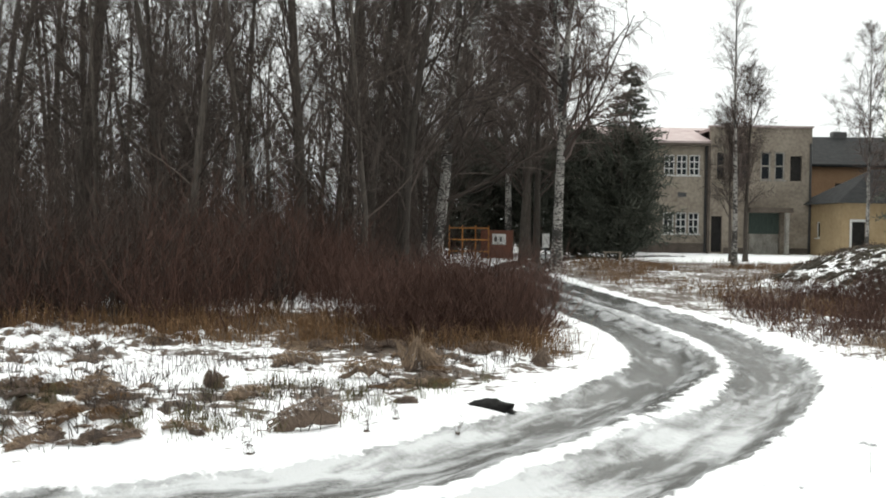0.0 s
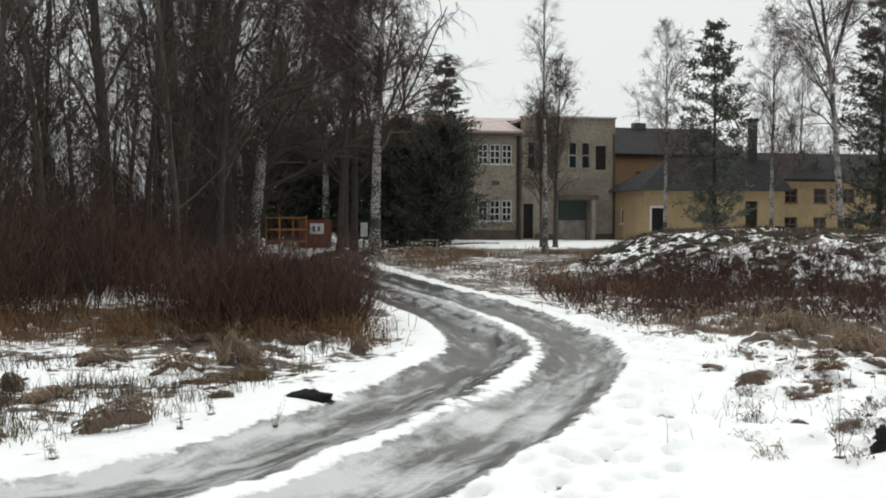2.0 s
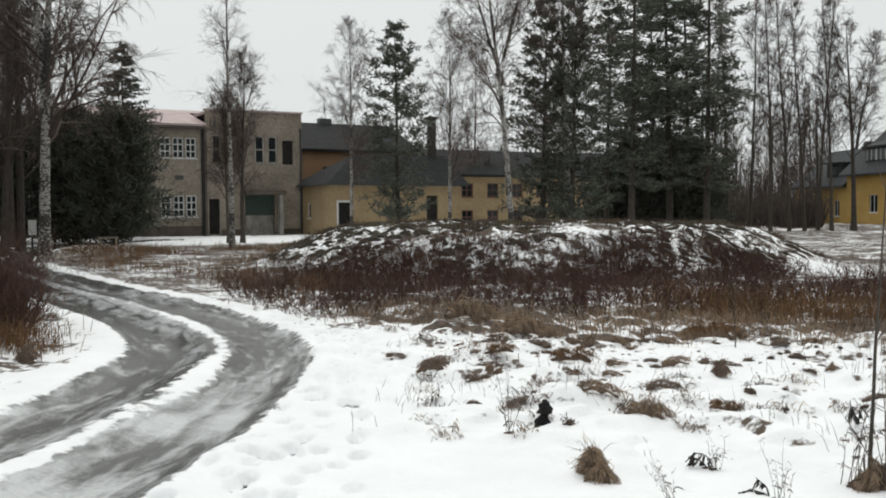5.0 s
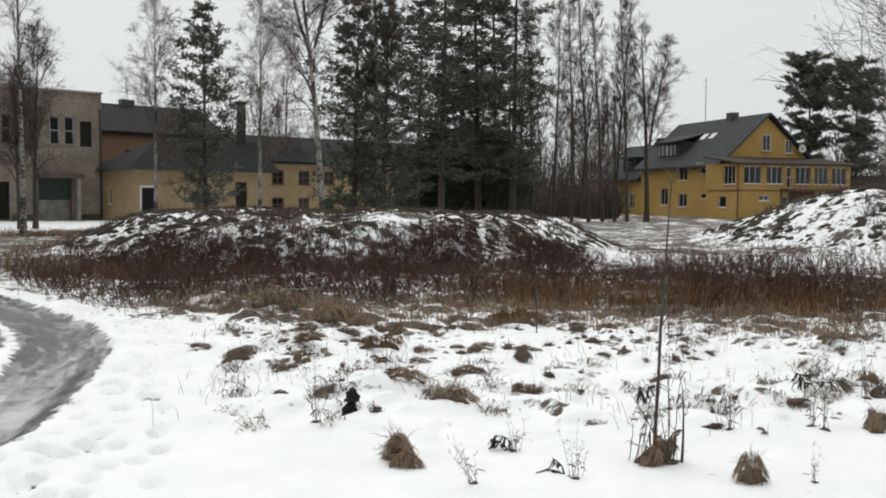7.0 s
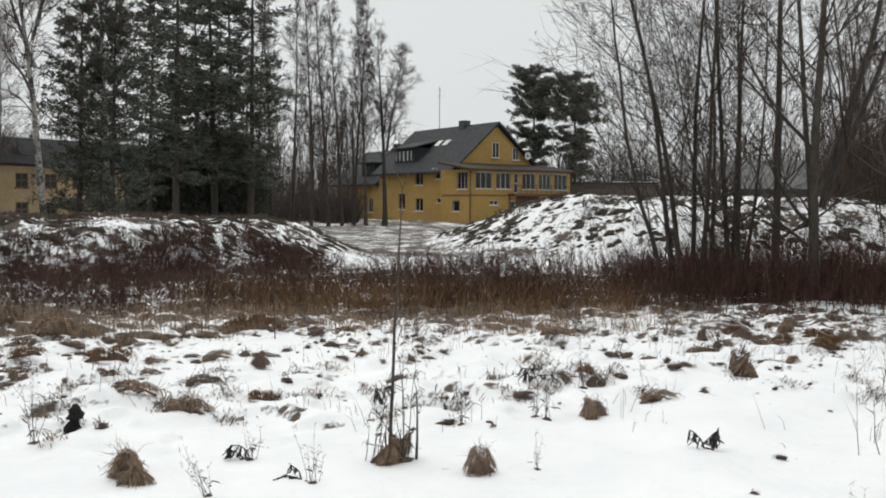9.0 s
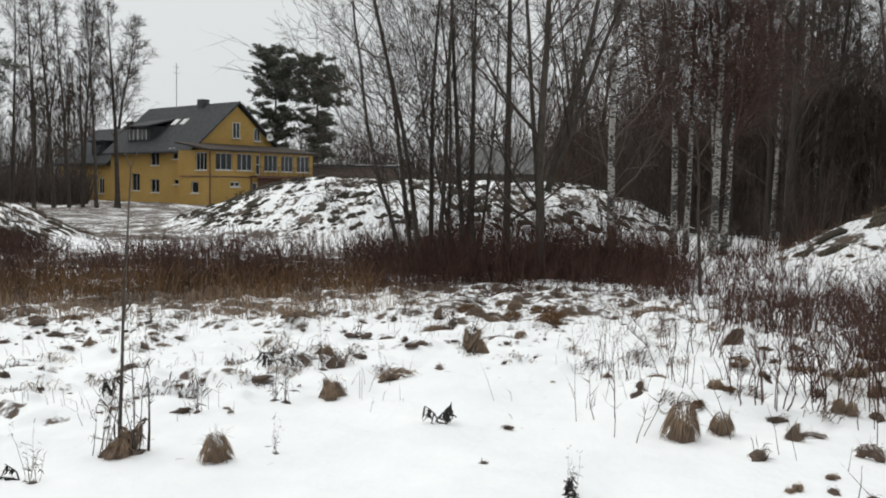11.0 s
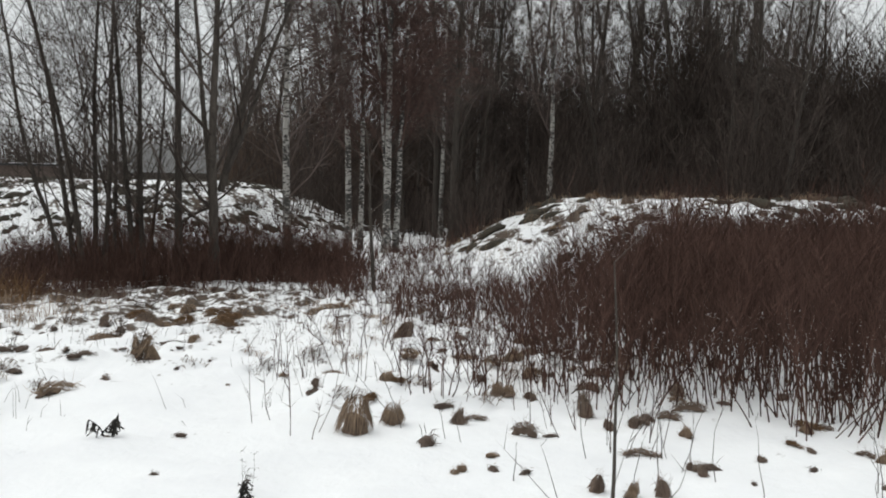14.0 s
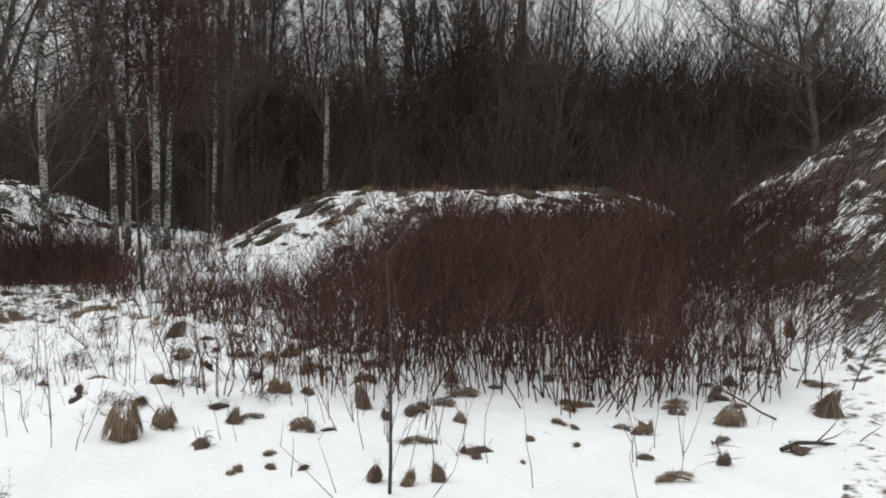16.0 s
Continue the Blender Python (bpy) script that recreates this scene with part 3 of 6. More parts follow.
def window(parent, x0, x1, z0, z1, columns=1, rows=1, m=None, frame_mat=None, pane_mat=None, sill=True, bar=0.07):
    """A framed window set in a hole of the wall with the same local axes."""
    fm = frame_mat or WHITE
    root = new("window")
    root.parent = parent
    root.matrix_local = m if m is not None else Matrix.Identity(4)
    bars = [((x0, 0.08, z0), (x0 + bar, 0.16, z1)), ((x1 - bar, 0.08, z0), (x1, 0.16, z1)),
            ((x0 + bar, 0.08, z0), (x1 - bar, 0.16, z0 + bar)), ((x0 + bar, 0.08, z1 - bar), (x1 - bar, 0.16, z1))]
    for i in range(1, columns):
        c = x0 + (x1 - x0) * i / columns
        bars.append(((c - bar / 2, 0.09, z0 + bar), (c + bar / 2, 0.15, z1 - bar)))
    for i in range(1, rows):
        c = z0 + (z1 - z0) * i / rows
        bars.append(((x0 + bar, 0.095, c - bar / 2), (x1 - bar, 0.145, c + bar / 2)))
    boxes("window_frame", bars, fm, root)
    boxes("pane", [((x0 + 0.02, 0.11, z0 + 0.02), (x1 - 0.02, 0.13, z1 - 0.02))], pane_mat or GLASS, root)
    if sill:
        boxes("window_sill", [((x0 - 0.06, -0.08, z0 - 0.07), (x1 + 0.06, 0.08, z0 - 0.003))], fm, root)
    return root


# ================= ground =================
def cover(x, y):
    """How bare of snow (0 to 1) and how icy the ground is, before the fine breaking-up; icy also in foot marks, as
    their shade.
    """
    off, along = beside(x, y)
    off = off.reshape(x.shape)
    far, az = np.sqrt(x * x + y * y), np.degrees(np.arctan2(x, y))
    m1, m2, m3, m4 = mounds(x, y)
    patch, small = bumps(x, y, 1.7, 21), bumps(x, y, 0.5, 22)
    bare = 0.25 + 0.14 * patch + 0.12 * small
    left = ramp(-off, 1.2, 1.7) * (off > -50) * (y < 30) + (x < -3) * 1.0
    left = np.clip(left, 0, 1) * (az < 20)
    bare = bare + left * (0.12 * ramp(patch, 0.3, 0.7) + 0.2 * small + 0.14 * bumps(x, y, 0.22, 29) - 0.24)
    bare = bare + left * 0.1 * ramp(y + 0.25 * x, 11.9, 13.4) * (1 - ramp(y, 17, 22))
    bare = bare + ramp(far, 14, 19) * (az < 6) * 0.08
    field = ramp(y, 15, 21) * (x > 4) * (x < 26) * (m1 < 0.15) * (1 - ramp(y, 43, 47))
    bare = bare + field * (0.16 + 0.1 * small)
    bare = bare - 0.3 * ramp(y, 46, 49) * (x > 2) * (1 - ramp(y, 62, 70)) * (az < 30)
    band = ramp(far, 12.0, 14.5) * (1 - ramp(far, 22, 27)) * ramp(az, 18, 25) * (1 - ramp(az, 78, 86)) * (1 - 0.8 * ramp(az, 58, 66) * (1 - ramp(far, 14.5, 16)))
    bare = bare + band * (0.17 + 0.3 * (small - 0.5)) * (1 - ramp(m1, 0.15, 0.6))
    tussock = 0.8 * (bumps(x + 0.5 * y, y * 0.6, 0.27, 30) + bumps(x, y, 0.2, 31) - 1.0) + 0.4 * (0.4 - bumps(x, y, 0.34, 6))
    for m, share, top in ((m1, 0.505, 0.45), (m2, 0.465, 0.6), (m3, 0.465, 0.7), (m4, 0.57, 0.8)):
        k = ramp(m, 0.08, top)
        bare = bare * (1 - k) + (share + 0.4 * tussock + 0.04 * (patch - 0.5)) * k
    bare = bare + (0.1 + 0.16 * small) * ramp(far, 27, 34) * ramp(az, 38, 44) * (1 - ramp(m2, 0.05, 0.3)) * (1 - ramp(az, 62, 70))
    # barer on each hummock's side towards -x and -y
    face = hummocks(x + 0.09, y + 0.09, off) - hummocks(x - 0.09, y - 0.09, off)
    bare = bare + np.clip(2.6 * face, 0, 0.22) * (0.5 + bumps(x, y, 0.9, 92)) * (1 - 0.45 * ramp(az, 60, 68))
    bare = bare - 0.16 * (1 - ramp(far, 9, 12)) * (az > 10) * (az < 125)
    road = 1 - ramp(np.abs(off), 1.0, 1.25)
    along = along.reshape(x.shape)
    streak = bumps(off * 3.6, along * 0.5, 1.0, 23)
    ridge = np.exp(-((off - 0.05 + 0.16 * (bumps(along, 0 * along, 1.3, 24) - 0.5)) / (0.10 + 0.13 * bumps(along, 0 * along + 9, 0.7, 25))) ** 2)
    icy_or_shaded = road * (0.92 - 0.5 * ridge + 0.5 * (streak - 0.5) - 0.25 * ramp(np.abs(off), 0.8, 1.1) + 0.15 * ramp(y, 14, 20))
    # shade of the trodden pits painted in, as icy grey cover
    icy_or_shaded = np.maximum(icy_or_shaded, 0.53 * foot_marks(x, y, off, along))
    bare = bare * (1 - ramp(1.5 - np.abs(off), 0, 0.35))
    slush = 0.62 * bumps(off * 4.0 + 0.4 * bumps(along, off, 1.2, 26), along * 0.22, 1.0, 27) + 0.34 * bumps(off * 3.0, along * 0.9, 1.0, 28) - 0.12
    slush = slush + 0.25 * ridge - 0.12 * ramp(y, 14, 22)
    return np.clip(bare, 0, 1), np.clip(icy_or_shaded, 0, 1), np.clip(slush, 0, 1)


def ground():
    az = np.concatenate([np.arange(-42, 128, 0.27), np.arange(128, 318, 2.5)])
    rad = np.concatenate([[0.01, 0.5, 1.0, 1.8], np.geomspace(2.4, 62, 440), np.geomspace(64, 1800, 46)])
    a, r = np.meshgrid(np.radians(az), rad)
    x, y = r * np.sin(a), r * np.cos(a)
    z = height(x, y)
    nr, na = x.shape
    verts = np.stack([x, y, z], -1).reshape(-1, 3)
    i, j = np.meshgrid(np.arange(nr - 1), np.arange(na), indexing="ij")
    j2 = (j + 1) % na
    quads = np.stack([i * na + j, i * na + j2, (i + 1) * na + j2, (i + 1) * na + j], -1).reshape(-1, 4)[:, ::-1]
    ob = quad_mesh("ground", verts, quads, GROUND, smooth=True)
    bare, icy_or_shaded, slush = cover(x, y)
    for name, val in (("bare", bare), ("icy_or_shaded", icy_or_shaded), ("slush", slush)):
        at = ob.data.attributes.new(name, "FLOAT", "POINT")
        at.data.foreach_set("value", val.ravel().astype(np.float32))
    off, along = beside(x, y)
    at = ob.data.attributes.new("track", "FLOAT_VECTOR", "POINT")
    at.data.foreach_set("vector", np.stack([off.ravel(), along.ravel() * 0.2, 0 * off.ravel()], -1).ravel().astype(np.float32))
    return tagged(ob, "snow-covered ground with dead grass and an icy rutted track", "ground", kind="structure")


ground()

# ================= old school-like building and its wings =================
def old_building():
    root = thing("old_building", 8.0, 62.3, -0.1, 0, "two-storey grey plastered derelict building with a pale red roof", "building")
    win_up = [(6.1, 6.78), (6.9, 7.6), (7.72, 8.4)]
    holes = [(a, b, 5.1, 6.42) for a, b in win_up] + [(a, b, 1.35, 2.72) for a, b in win_up]
    wall_with_holes("wall", 9.0, 0, 7.25, holes, PLASTER, root)
    for a, b in win_up:
        window(root, a, b, 5.1, 6.42, 2, 3)
        window(root, a, b, 1.35, 2.72, 2, 3)
    boxes("vent", [((7.0, -0.04, 3.72), (7.55, 0.0, 4.0))], METAL, root)
    m = pose(9.0, -0.3, 0)
    tall = [(0.35, 0.95), (1.9, 2.5), (3.2, 3.85), (4.1, 4.75)]
    holes = [(a, b, 4.85, 6.65) for a, b in tall] + [(5.1, 5.85, 4.8, 6.4), (0.1, 0.8, 0.2, 2.5), (2.5, 4.55, 0.1, 2.75)]
    wall_with_holes("wall", 6.47, 0, 8.2, holes, PLASTER, root, m=m)
    for a, b in tall:
        window(root, a, b, 4.85, 6.65, 1, 2, m, STAINED if a > 3 else PLASTER, bar=0.09)
    # the opening's inner shade is a near-black panel, set behind the wall face
    boxes("pane", [((9.0 + 5.1, -0.1, 4.8), (9.0 + 5.85, -0.06, 6.4))], DARKHOLE, root, "near-black panel as the shade inside an opening")
    boxes("door", [((9.1, -0.12, 0.2), (9.8, -0.07, 2.5))], DARKHOLE, root, "dark side door")
    boxes("door", [((11.6, -0.05, 0.1), (13.5, 0.0, 1.4))], STAINED, root, "weathered white double door")
    boxes("panel", [((11.5, 0.0, 1.4), (13.55, 0.04, 2.75))], GREEN_BOARD, root, "grey-green panel over the door")
    boxes("canopy", [((11.2, -1.6, 2.75), (13.9, -0.3, 3.05))], DARK_PLASTER, root, "dark brown concrete canopy")
    for lo, hi in (((0.0, -0.06, 0.0), (8.83, -0.003, 0.75)), ((9.9, -0.36, 0.0), (11.25, -0.303, 0.5)), ((14.0, -0.36, 0.0), (15.47, -0.303, 0.5))):
        boxes("plinth", [(lo, hi)], DARK_PLASTER, root, "dark brown plinth")
    # eave box in the dark plaster, close under the roof's overhang
    boxes("eave", [((-0.4, -0.5, 6.98), (8.88, -0.003, 7.14))], DARK_PLASTER, root)
    for px in (8.76, 15.36):
        pipe = Tubes()
        pipe.stick(np.array([(px, -0.42 if px > 9 else -0.12, 0.2), (px, -0.42 if px > 9 else -0.12, 7.2)]), [0.07, 0.07], 8)
        pipe.make("drainpipe", METAL, root, "dark rusty drainpipe")
    boxes("pilaster", [((8.84, -0.34, 0.0), (8.996, -0.004, 7.2))], DARK_PLASTER, root)
    boxes("post", [((13.45, -1.5, 0.0), (13.7, -1.25, 2.75))], STAINED, root)
    boxes("step", [((11.3, -1.7, -0.1), (13.9, -0.3, 0.12))], PLASTER, root)
    boxes("parapet", [((8.9, -0.38, 8.2), (15.55, 0.12, 8.32))], PINK, root)
    wall_with_holes("wall", 10.6, 0, 8.2, [], PLASTER, root, m=pose(15.465, 0.055, 0, 0, 0, 90))
    boxes("wall", [((0, 10.4, 0), (15.1, 10.7, 7.25)), ((0, 0.35, 0), (0.35, 10.4, 7.25))], PLASTER, root)
    prism("roof", [(-0.5, 7.28), (5.3, 8.7), (11.2, 7.28), (11.2, 7.15), (-0.5, 7.15)], -0.3, 8.98, PINK, root, axis="x")
    prism("roof", [(4.0, 8.39), (5.3, 8.7), (6.6, 8.39)], 8.984, 11.2, PINK, root, axis="x")
    boxes("roof", [((9.0, 0.1, 8.0), (15.1, 10.7, 8.18))], PINK, root)
    # middle block with the slate roof
    wing = thing("connecting_wing", 23.6, 66.0, -0.1, 0, "orange plastered block with a grey slate gable roof", "building")
    wall_with_holes("wall", 10.5, 0, 6.3, [(3.0, 3.8, 4.2, 4.9)], ORANGE, wing)
    boxes("pane", [((3.0, 0.2, 4.2), (3.8, 0.24, 4.9))], DARKHOLE, wing)
    boxes("wall", [((0, 9, 0), (10.5, 9.3, 6.3)), ((10.2, 0.35, 0), (10.5, 9, 6.3))], ORANGE, wing)
    prism("roof", [(-0.5, 6.15), (4.8, 8.5), (10.0, 6.15), (10.0, 6.0), (-0.5, 6.0)], 0.0, 10.8, OLD_SLATE, wing, axis="x")
    boxes("chimney", [((4.6, 4.5, 8.0), (5.6, 5.1, 8.85))], METAL, wing)
    # one-storey front wing with a hipped roof
    low = thing("front_wing", 23.45, 57.0, -0.1, 0, "pale ochre one-storey wing with a hipped grey roof", "building")
    holes = [(0.55, 1.4, 0.25, 2.2), (4.6, 5.2, 1.2, 1.95), (6.9, 7.75, 0.2, 2.65)]
    wall_with_holes("wall", 9.5, 0, 3.35, holes, OCHRE, low)
    boxes("door", [((0.55, 0.15, 0.25), (1.4, 0.22, 2.2))], DARKHOLE, low, "dark open doorway")
    boxes("door_frame", [((0.43, -0.05, 0.25), (0.547, 0.1, 2.35)), ((1.403, -0.05, 0.25), (1.52, 0.1, 2.35)), ((0.55, -0.05, 2.203), (1.4, 0.1, 2.35))], WHITE, low)
    boxes("door", [((6.9, 0.15, 0.2), (7.75, 0.22, 2.65))], DARKHOLE, low, "tall dark doorway")
    window(low, 4.6, 5.2, 1.2, 1.95, 1, 1, frame_mat=BRICK)
    wall_with_holes("wall", 5.64, 0, 3.35, [(2.0, 2.6, 1.2, 2.2)], OCHRE, low, m=pose(0.005, 6.0, 0, 0, 0, -90))
    window(low, 2.0, 2.6, 1.2, 2.2, 1, 1, pose(0.005, 6.0, 0, 0, 0, -90))
    e, w, d = 0.5, 10.0, 6.5
    hv = [(-e, -e, 3.3), (w, -e, 3.3), (w, d, 3.3), (-e, d, 3.3), (3.0, 3.0, 5.5), (w, 3.0, 5.5)]
    mesh_object("roof", hv, [(0, 1, 5, 4), (1, 2, 5), (2, 3, 4, 5), (3, 0, 4), (0, 3, 2, 1)], OLD_SLATE, low)
    # two-storey wing beyond
    two = thing("long_wing", 33.0, 58.6, -0.1, 0, "pale ochre two-storey wing with dark windows and slate roof", "building")
    holes = []
    for k in range(8):
        x = 1.0 + k * 2.1
        holes += [(x, x + 0.9, 2.6, 3.55), (x, x + 0.9, 0.7, 1.65)]
    wall_with_holes("wall", 18.5, 0, 4.1, holes, OCHRE, two)
    for h in holes:
        window(two, *h, 2, 2, frame_mat=BRICK)
    wall_with_holes("wall", 7.64, 0, 4.1, [], OCHRE, two, m=pose(0.005, 8.0, 0, 0, 0, -90))
    wall_with_holes("wall", 7.64, 0, 4.1, [], OCHRE, two, m=pose(18.495, 0.36, 0, 0, 0, 90))
    prism("roof", [(-0.6, 4.15), (4.0, 6.15), (8.6, 4.15), (8.6, 4.0), (-0.6, 4.0)], -0.4, 18.9, OLD_SLATE, two, axis="x")
    x, y = polar(28.36, 68.2)
    st = thing("chimney_stack", x, y, -0.05, 0, "tall dark soot-stained brick chimney stack", "chimney")
    boxes("shaft", [((-0.23, -0.23, 0), (0.23, 0.23, 7.98))], SOOT, st)
    boxes("cap", [((-0.3, -0.3, 7.98), (0.3, 0.3, 8.17))], SOOT, st)


old_building()


def bare_dish(root, x, y, z):
    """A satellite dish on a short arm."""
    v, q, n = [], [], 12
    for i in range(4):
        for k in range(n):
            a, s = 2 * math.pi * k / n, 0.02 + 0.12 * i
            v.append((x + s * math.cos(a), y - 0.3 + 0.8 * (0.38 - s) ** 2 - 0.1, z + s * math.sin(a)))
    for i in range(3):
        for k in range(n):
            q.append((i * n + k, i * n + (k + 1) % n, (i + 1) * n + (k + 1) % n, (i + 1) * n + k))
    dish = quad_mesh("satellite_dish", v, q, WHITE, root, "pale grey satellite dish", smooth=True)
    arm = Tubes()
    arm.stick(np.array([(x, y + 0.1, z), (x, y - 0.3, z), (x, y - 0.75, z - 0.1)]), [0.03, 0.03, 0.02], 6)
    arm.make("bracket", METAL, root)
    return dish


def yellow_house():
    ox, oy = polar(57.1, 85.0)
    turn = -47.2 + 24.0
    root = thing("yellow_house", ox, oy, 0.0, turn, "yellow plastered two-storey house with grey gable roof and glazed verandah", "house")
    # glazed verandah: front along x from 0, its side going back along y
    front = [(0.5, 2.2), (2.7, 4.3), (5.6, 7.1), (7.5, 8.9), (9.3, 10.8)]
    holes = [(a, b, 3.05, 4.5) for a, b in front] + [(4.7, 5.2, 2.7, 4.5), (2.0, 3.0, 1.6, 2.05), (4.3, 4.9, 0.3, 2.0), (7.6, 8.6, 1.3, 2.0)]
    wall_with_holes("wall", 11.2, 0, 4.75, holes, YELLOW, root, thick=0.3)
    for a, b in front:
        window(root, a, b, 3.05, 4.5, 3, 1, bar=0.045)
    window(root, 4.7, 5.2, 2.7, 4.5, 1, 2, sill=False)
    window(root, 2.0, 3.0, 1.6, 2.05, 2, 1)
    window(root, 4.3, 4.9, 0.3, 2.0, 1, 1, sill=False)
    window(root, 7.6, 8.6, 1.3, 2.0, 2, 1)
    boxes("balcony_floor", [((4.0, -1.1, 2.45), (11.6, -0.004, 2.62))], BRICK, root)
    # flat brown sheets in place of the set-back, darker lower storey
    boxes("lower_facing", [((4.1, -0.03, 0.0), (4.28, -0.003, 2.44)), ((4.92, -0.03, 0.0), (7.55, -0.003, 2.44)), ((8.65, -0.03, 0.0), (11.2, -0.003, 2.44))], BRICK, root, "brown sheets in place of the set-back lower storey")
    for i in range(14):
        boxes("baluster", [((4.1 + 0.57 * i, -1.09, 2.62), (4.13 + 0.57 * i, -1.06, 3.35))], METAL, root)
    boxes("handrail", [((4.0, -1.1, 3.35), (11.6, -1.05, 3.42))], METAL, root)
    side = pose(0.0, 4.7, 0, 0, 0, -90)
    holes = [(2.4, 4.1, 3.0, 4.55), (1.7, 2.85, 1.0, 2.0)]
    wall_with_holes("wall", 4.39, 0, 4.75, holes, YELLOW, root, thick=0.3, m=side)
    window(root, 2.4, 4.1, 3.0, 4.55, 3, 1, side, bar=0.05)
    window(root, 1.7, 2.85, 1.0, 2.0, 1, 1, side)
    boxes("string_course", [((-0.06, -0.06, 2.42), (4.0, -0.003, 2.52)), ((-0.06, -0.003, 2.42), (-0.003, 4.7, 2.52))], BRICK, root)
    boxes("downpipe", [((-0.16, -0.1, 0.1), (-0.06, 0.0, 4.6))], BRICK, root)
    prism("verandah_roof", [(-0.6, 4.78), (4.69, 5.5), (4.69, 5.36), (-0.6, 4.62)], -0.55, 11.8, BROWN_ROOF, root, axis="x")
    # main body behind it
    g0, gw = 1.4, 9.2
    mid = g0 + gw / 2
    prism("gable_wall", [(g0, 0), (g0 + gw, 0), (g0 + gw, 5.2), (mid, 9.1), (g0, 5.2)], 4.7, 5.0, YELLOW, root)
    for a, b, c, d in [(5.5, 6.3, 6.1, 7.55), (7.9, 8.6, 5.95, 7.1)]:
        window(root, a, b, c, d, 2, 1, pose(0, 4.56, 0), bar=0.045)
    boxes("wall", [((0.0, 4.705, 0), (g0, 5.0, 4.75))], YELLOW, root)
    lw = pose(g0, 19.5, 0, 0, 0, -90)
    holes = [(4.1, 5.5, 1.1, 2.75), (7.5, 9.0, 3.5, 4.75), (7.5, 9.0, 0.95, 2.2), (11.3, 12.7, 4.05, 4.65), (11.5, 12.9, 1.75, 2.2)]
    wall_with_holes("wall", 14.49, 0, 5.1, holes, YELLOW, root, thick=0.3, m=lw)
    for h in holes:
        window(root, *h, 2, 1, lw, bar=0.05)
    unit = new("air_conditioner")
    unit.parent = root
    boxes("casing", [((g0 - 0.42, 7.2, 4.72), (g0 - 0.003, 8.2, 5.05))], WHITE, unit)
    boxes("grille", [((g0 - 0.45, 7.35, 4.77), (g0 - 0.423, 7.8, 5.0))], METAL, unit)
    boxes("wall", [((g0 + gw - 0.3, 5.005, 0), (g0 + gw, 19.5, 5.1)), ((g0 + 0.305, 19.2, 0), (g0 + gw - 0.305, 19.5, 5.1))], YELLOW, root)
    half = gw / 2 + 0.65
    prism("roof", [(mid - half, 4.75), (mid, 9.5), (mid + half, 4.75), (mid + half, 4.58), (mid, 9.3), (mid - half, 4.58)], 4.2, 20.0, SLATE, root)
    boxes("chimney", [((5.5, 9.6, 8.9), (6.3, 10.5, 9.95))], METAL, root)
    slope = math.degrees(math.atan2(4.75, half))
    for v in (9.9, 11.4):
        ob = boxes("roof_window", [((-0.4, 0, -0.05), (0.4, 0.8, 0.08))], WHITE, root)
        ob.matrix_local = pose(4.0, v, 4.75 + (4.0 - mid + half) * 4.75 / half, 0, -slope, 0)
    dish = bare_dish(root, 9.35, 4.55, 6.35)
    # dormer, and the lower far annex
    dorm = new("dormer")
    dorm.parent = root
    boxes("dormer_wall", [((1.9, 12.9, 5.7), (4.4, 17.0, 7.3))], SLATE, dorm)
    prism("dormer_roof", [(1.5, 7.32), (5.2, 8.3), (5.2, 8.15), (1.5, 7.2)], 12.6, 17.3, SLATE, dorm)
    for v in (13.6, 15.2):
        boxes("dormer_window", [((1.86, v, 6.0), (1.895, v + 1.4, 7.0))], GLASS, dorm)
        for w in (v - 0.1, v + 0.66, v + 1.4):
            boxes("window_frame", [((1.84, w, 6.0), (1.858, w + 0.09, 7.0))], WHITE, dorm)
    q = root.matrix_basis @ Vector((1.6, 19.55, 0))
    lo = thing("house_annex", q.x, q.y, 0, turn, "lower yellow annex with slate roof and dormer", "house")
    am = pose(0, 11.0, 0, 0, 0, -90)
    holes = [(1.5, 2.6, 0.7, 2.3), (4.6, 5.7, 0.7, 2.3), (8.2, 9.3, 0.7, 2.3)]
    wall_with_holes("wall", 11.0, 0, 4.0, holes, YELLOW, lo, thick=0.3, m=am)
    for h in holes:
        window(lo, *h, 2, 1, am)
    boxes("wall", [((0.305, 10.7, 0), (9.0, 11.0, 4.0))], YELLOW, lo)
    prism("roof", [(-0.6, 3.75), (4.5, 7.7), (9.6, 3.75), (9.6, 3.55), (-0.6, 3.55)], 0.0, 11.5, SLATE, lo)
    boxes("dormer_wall", [((0.5, 2.5, 4.4), (3.0, 5.2, 6.0))], SLATE, lo)
    boxes("dormer_roof", [((0.2, 2.3, 6.0), (3.3, 5.4, 6.15))], SLATE, lo)
    boxes("dormer_window", [((0.46, 2.9, 4.7), (0.495, 4.8, 5.7))], GLASS, lo)
    boxes("chimney", [((4.0, 3.6, 7.3), (4.9, 4.4, 8.3))], METAL, lo)


yellow_house()


def antenna():
    x, y = polar(55.2, 104)
    root = thing("antenna_mast", x, y, 0, 0, "thin pale antenna mast behind the yellow house", "antenna")
    t = Tubes()
    t.stick(np.array([(0, 0, -0.2), (0, 0, 14.2)]), [0.05, 0.03], 6)
    t.make("mast", METAL, root)
    for z in (13.2, 13.8):
        a = Tubes()
        a.stick(np.array([(-0.5, 0, z), (0.5, 0, z)]), [0.015, 0.015], 5)
        a.make("crossbar", METAL, root)


antenna()


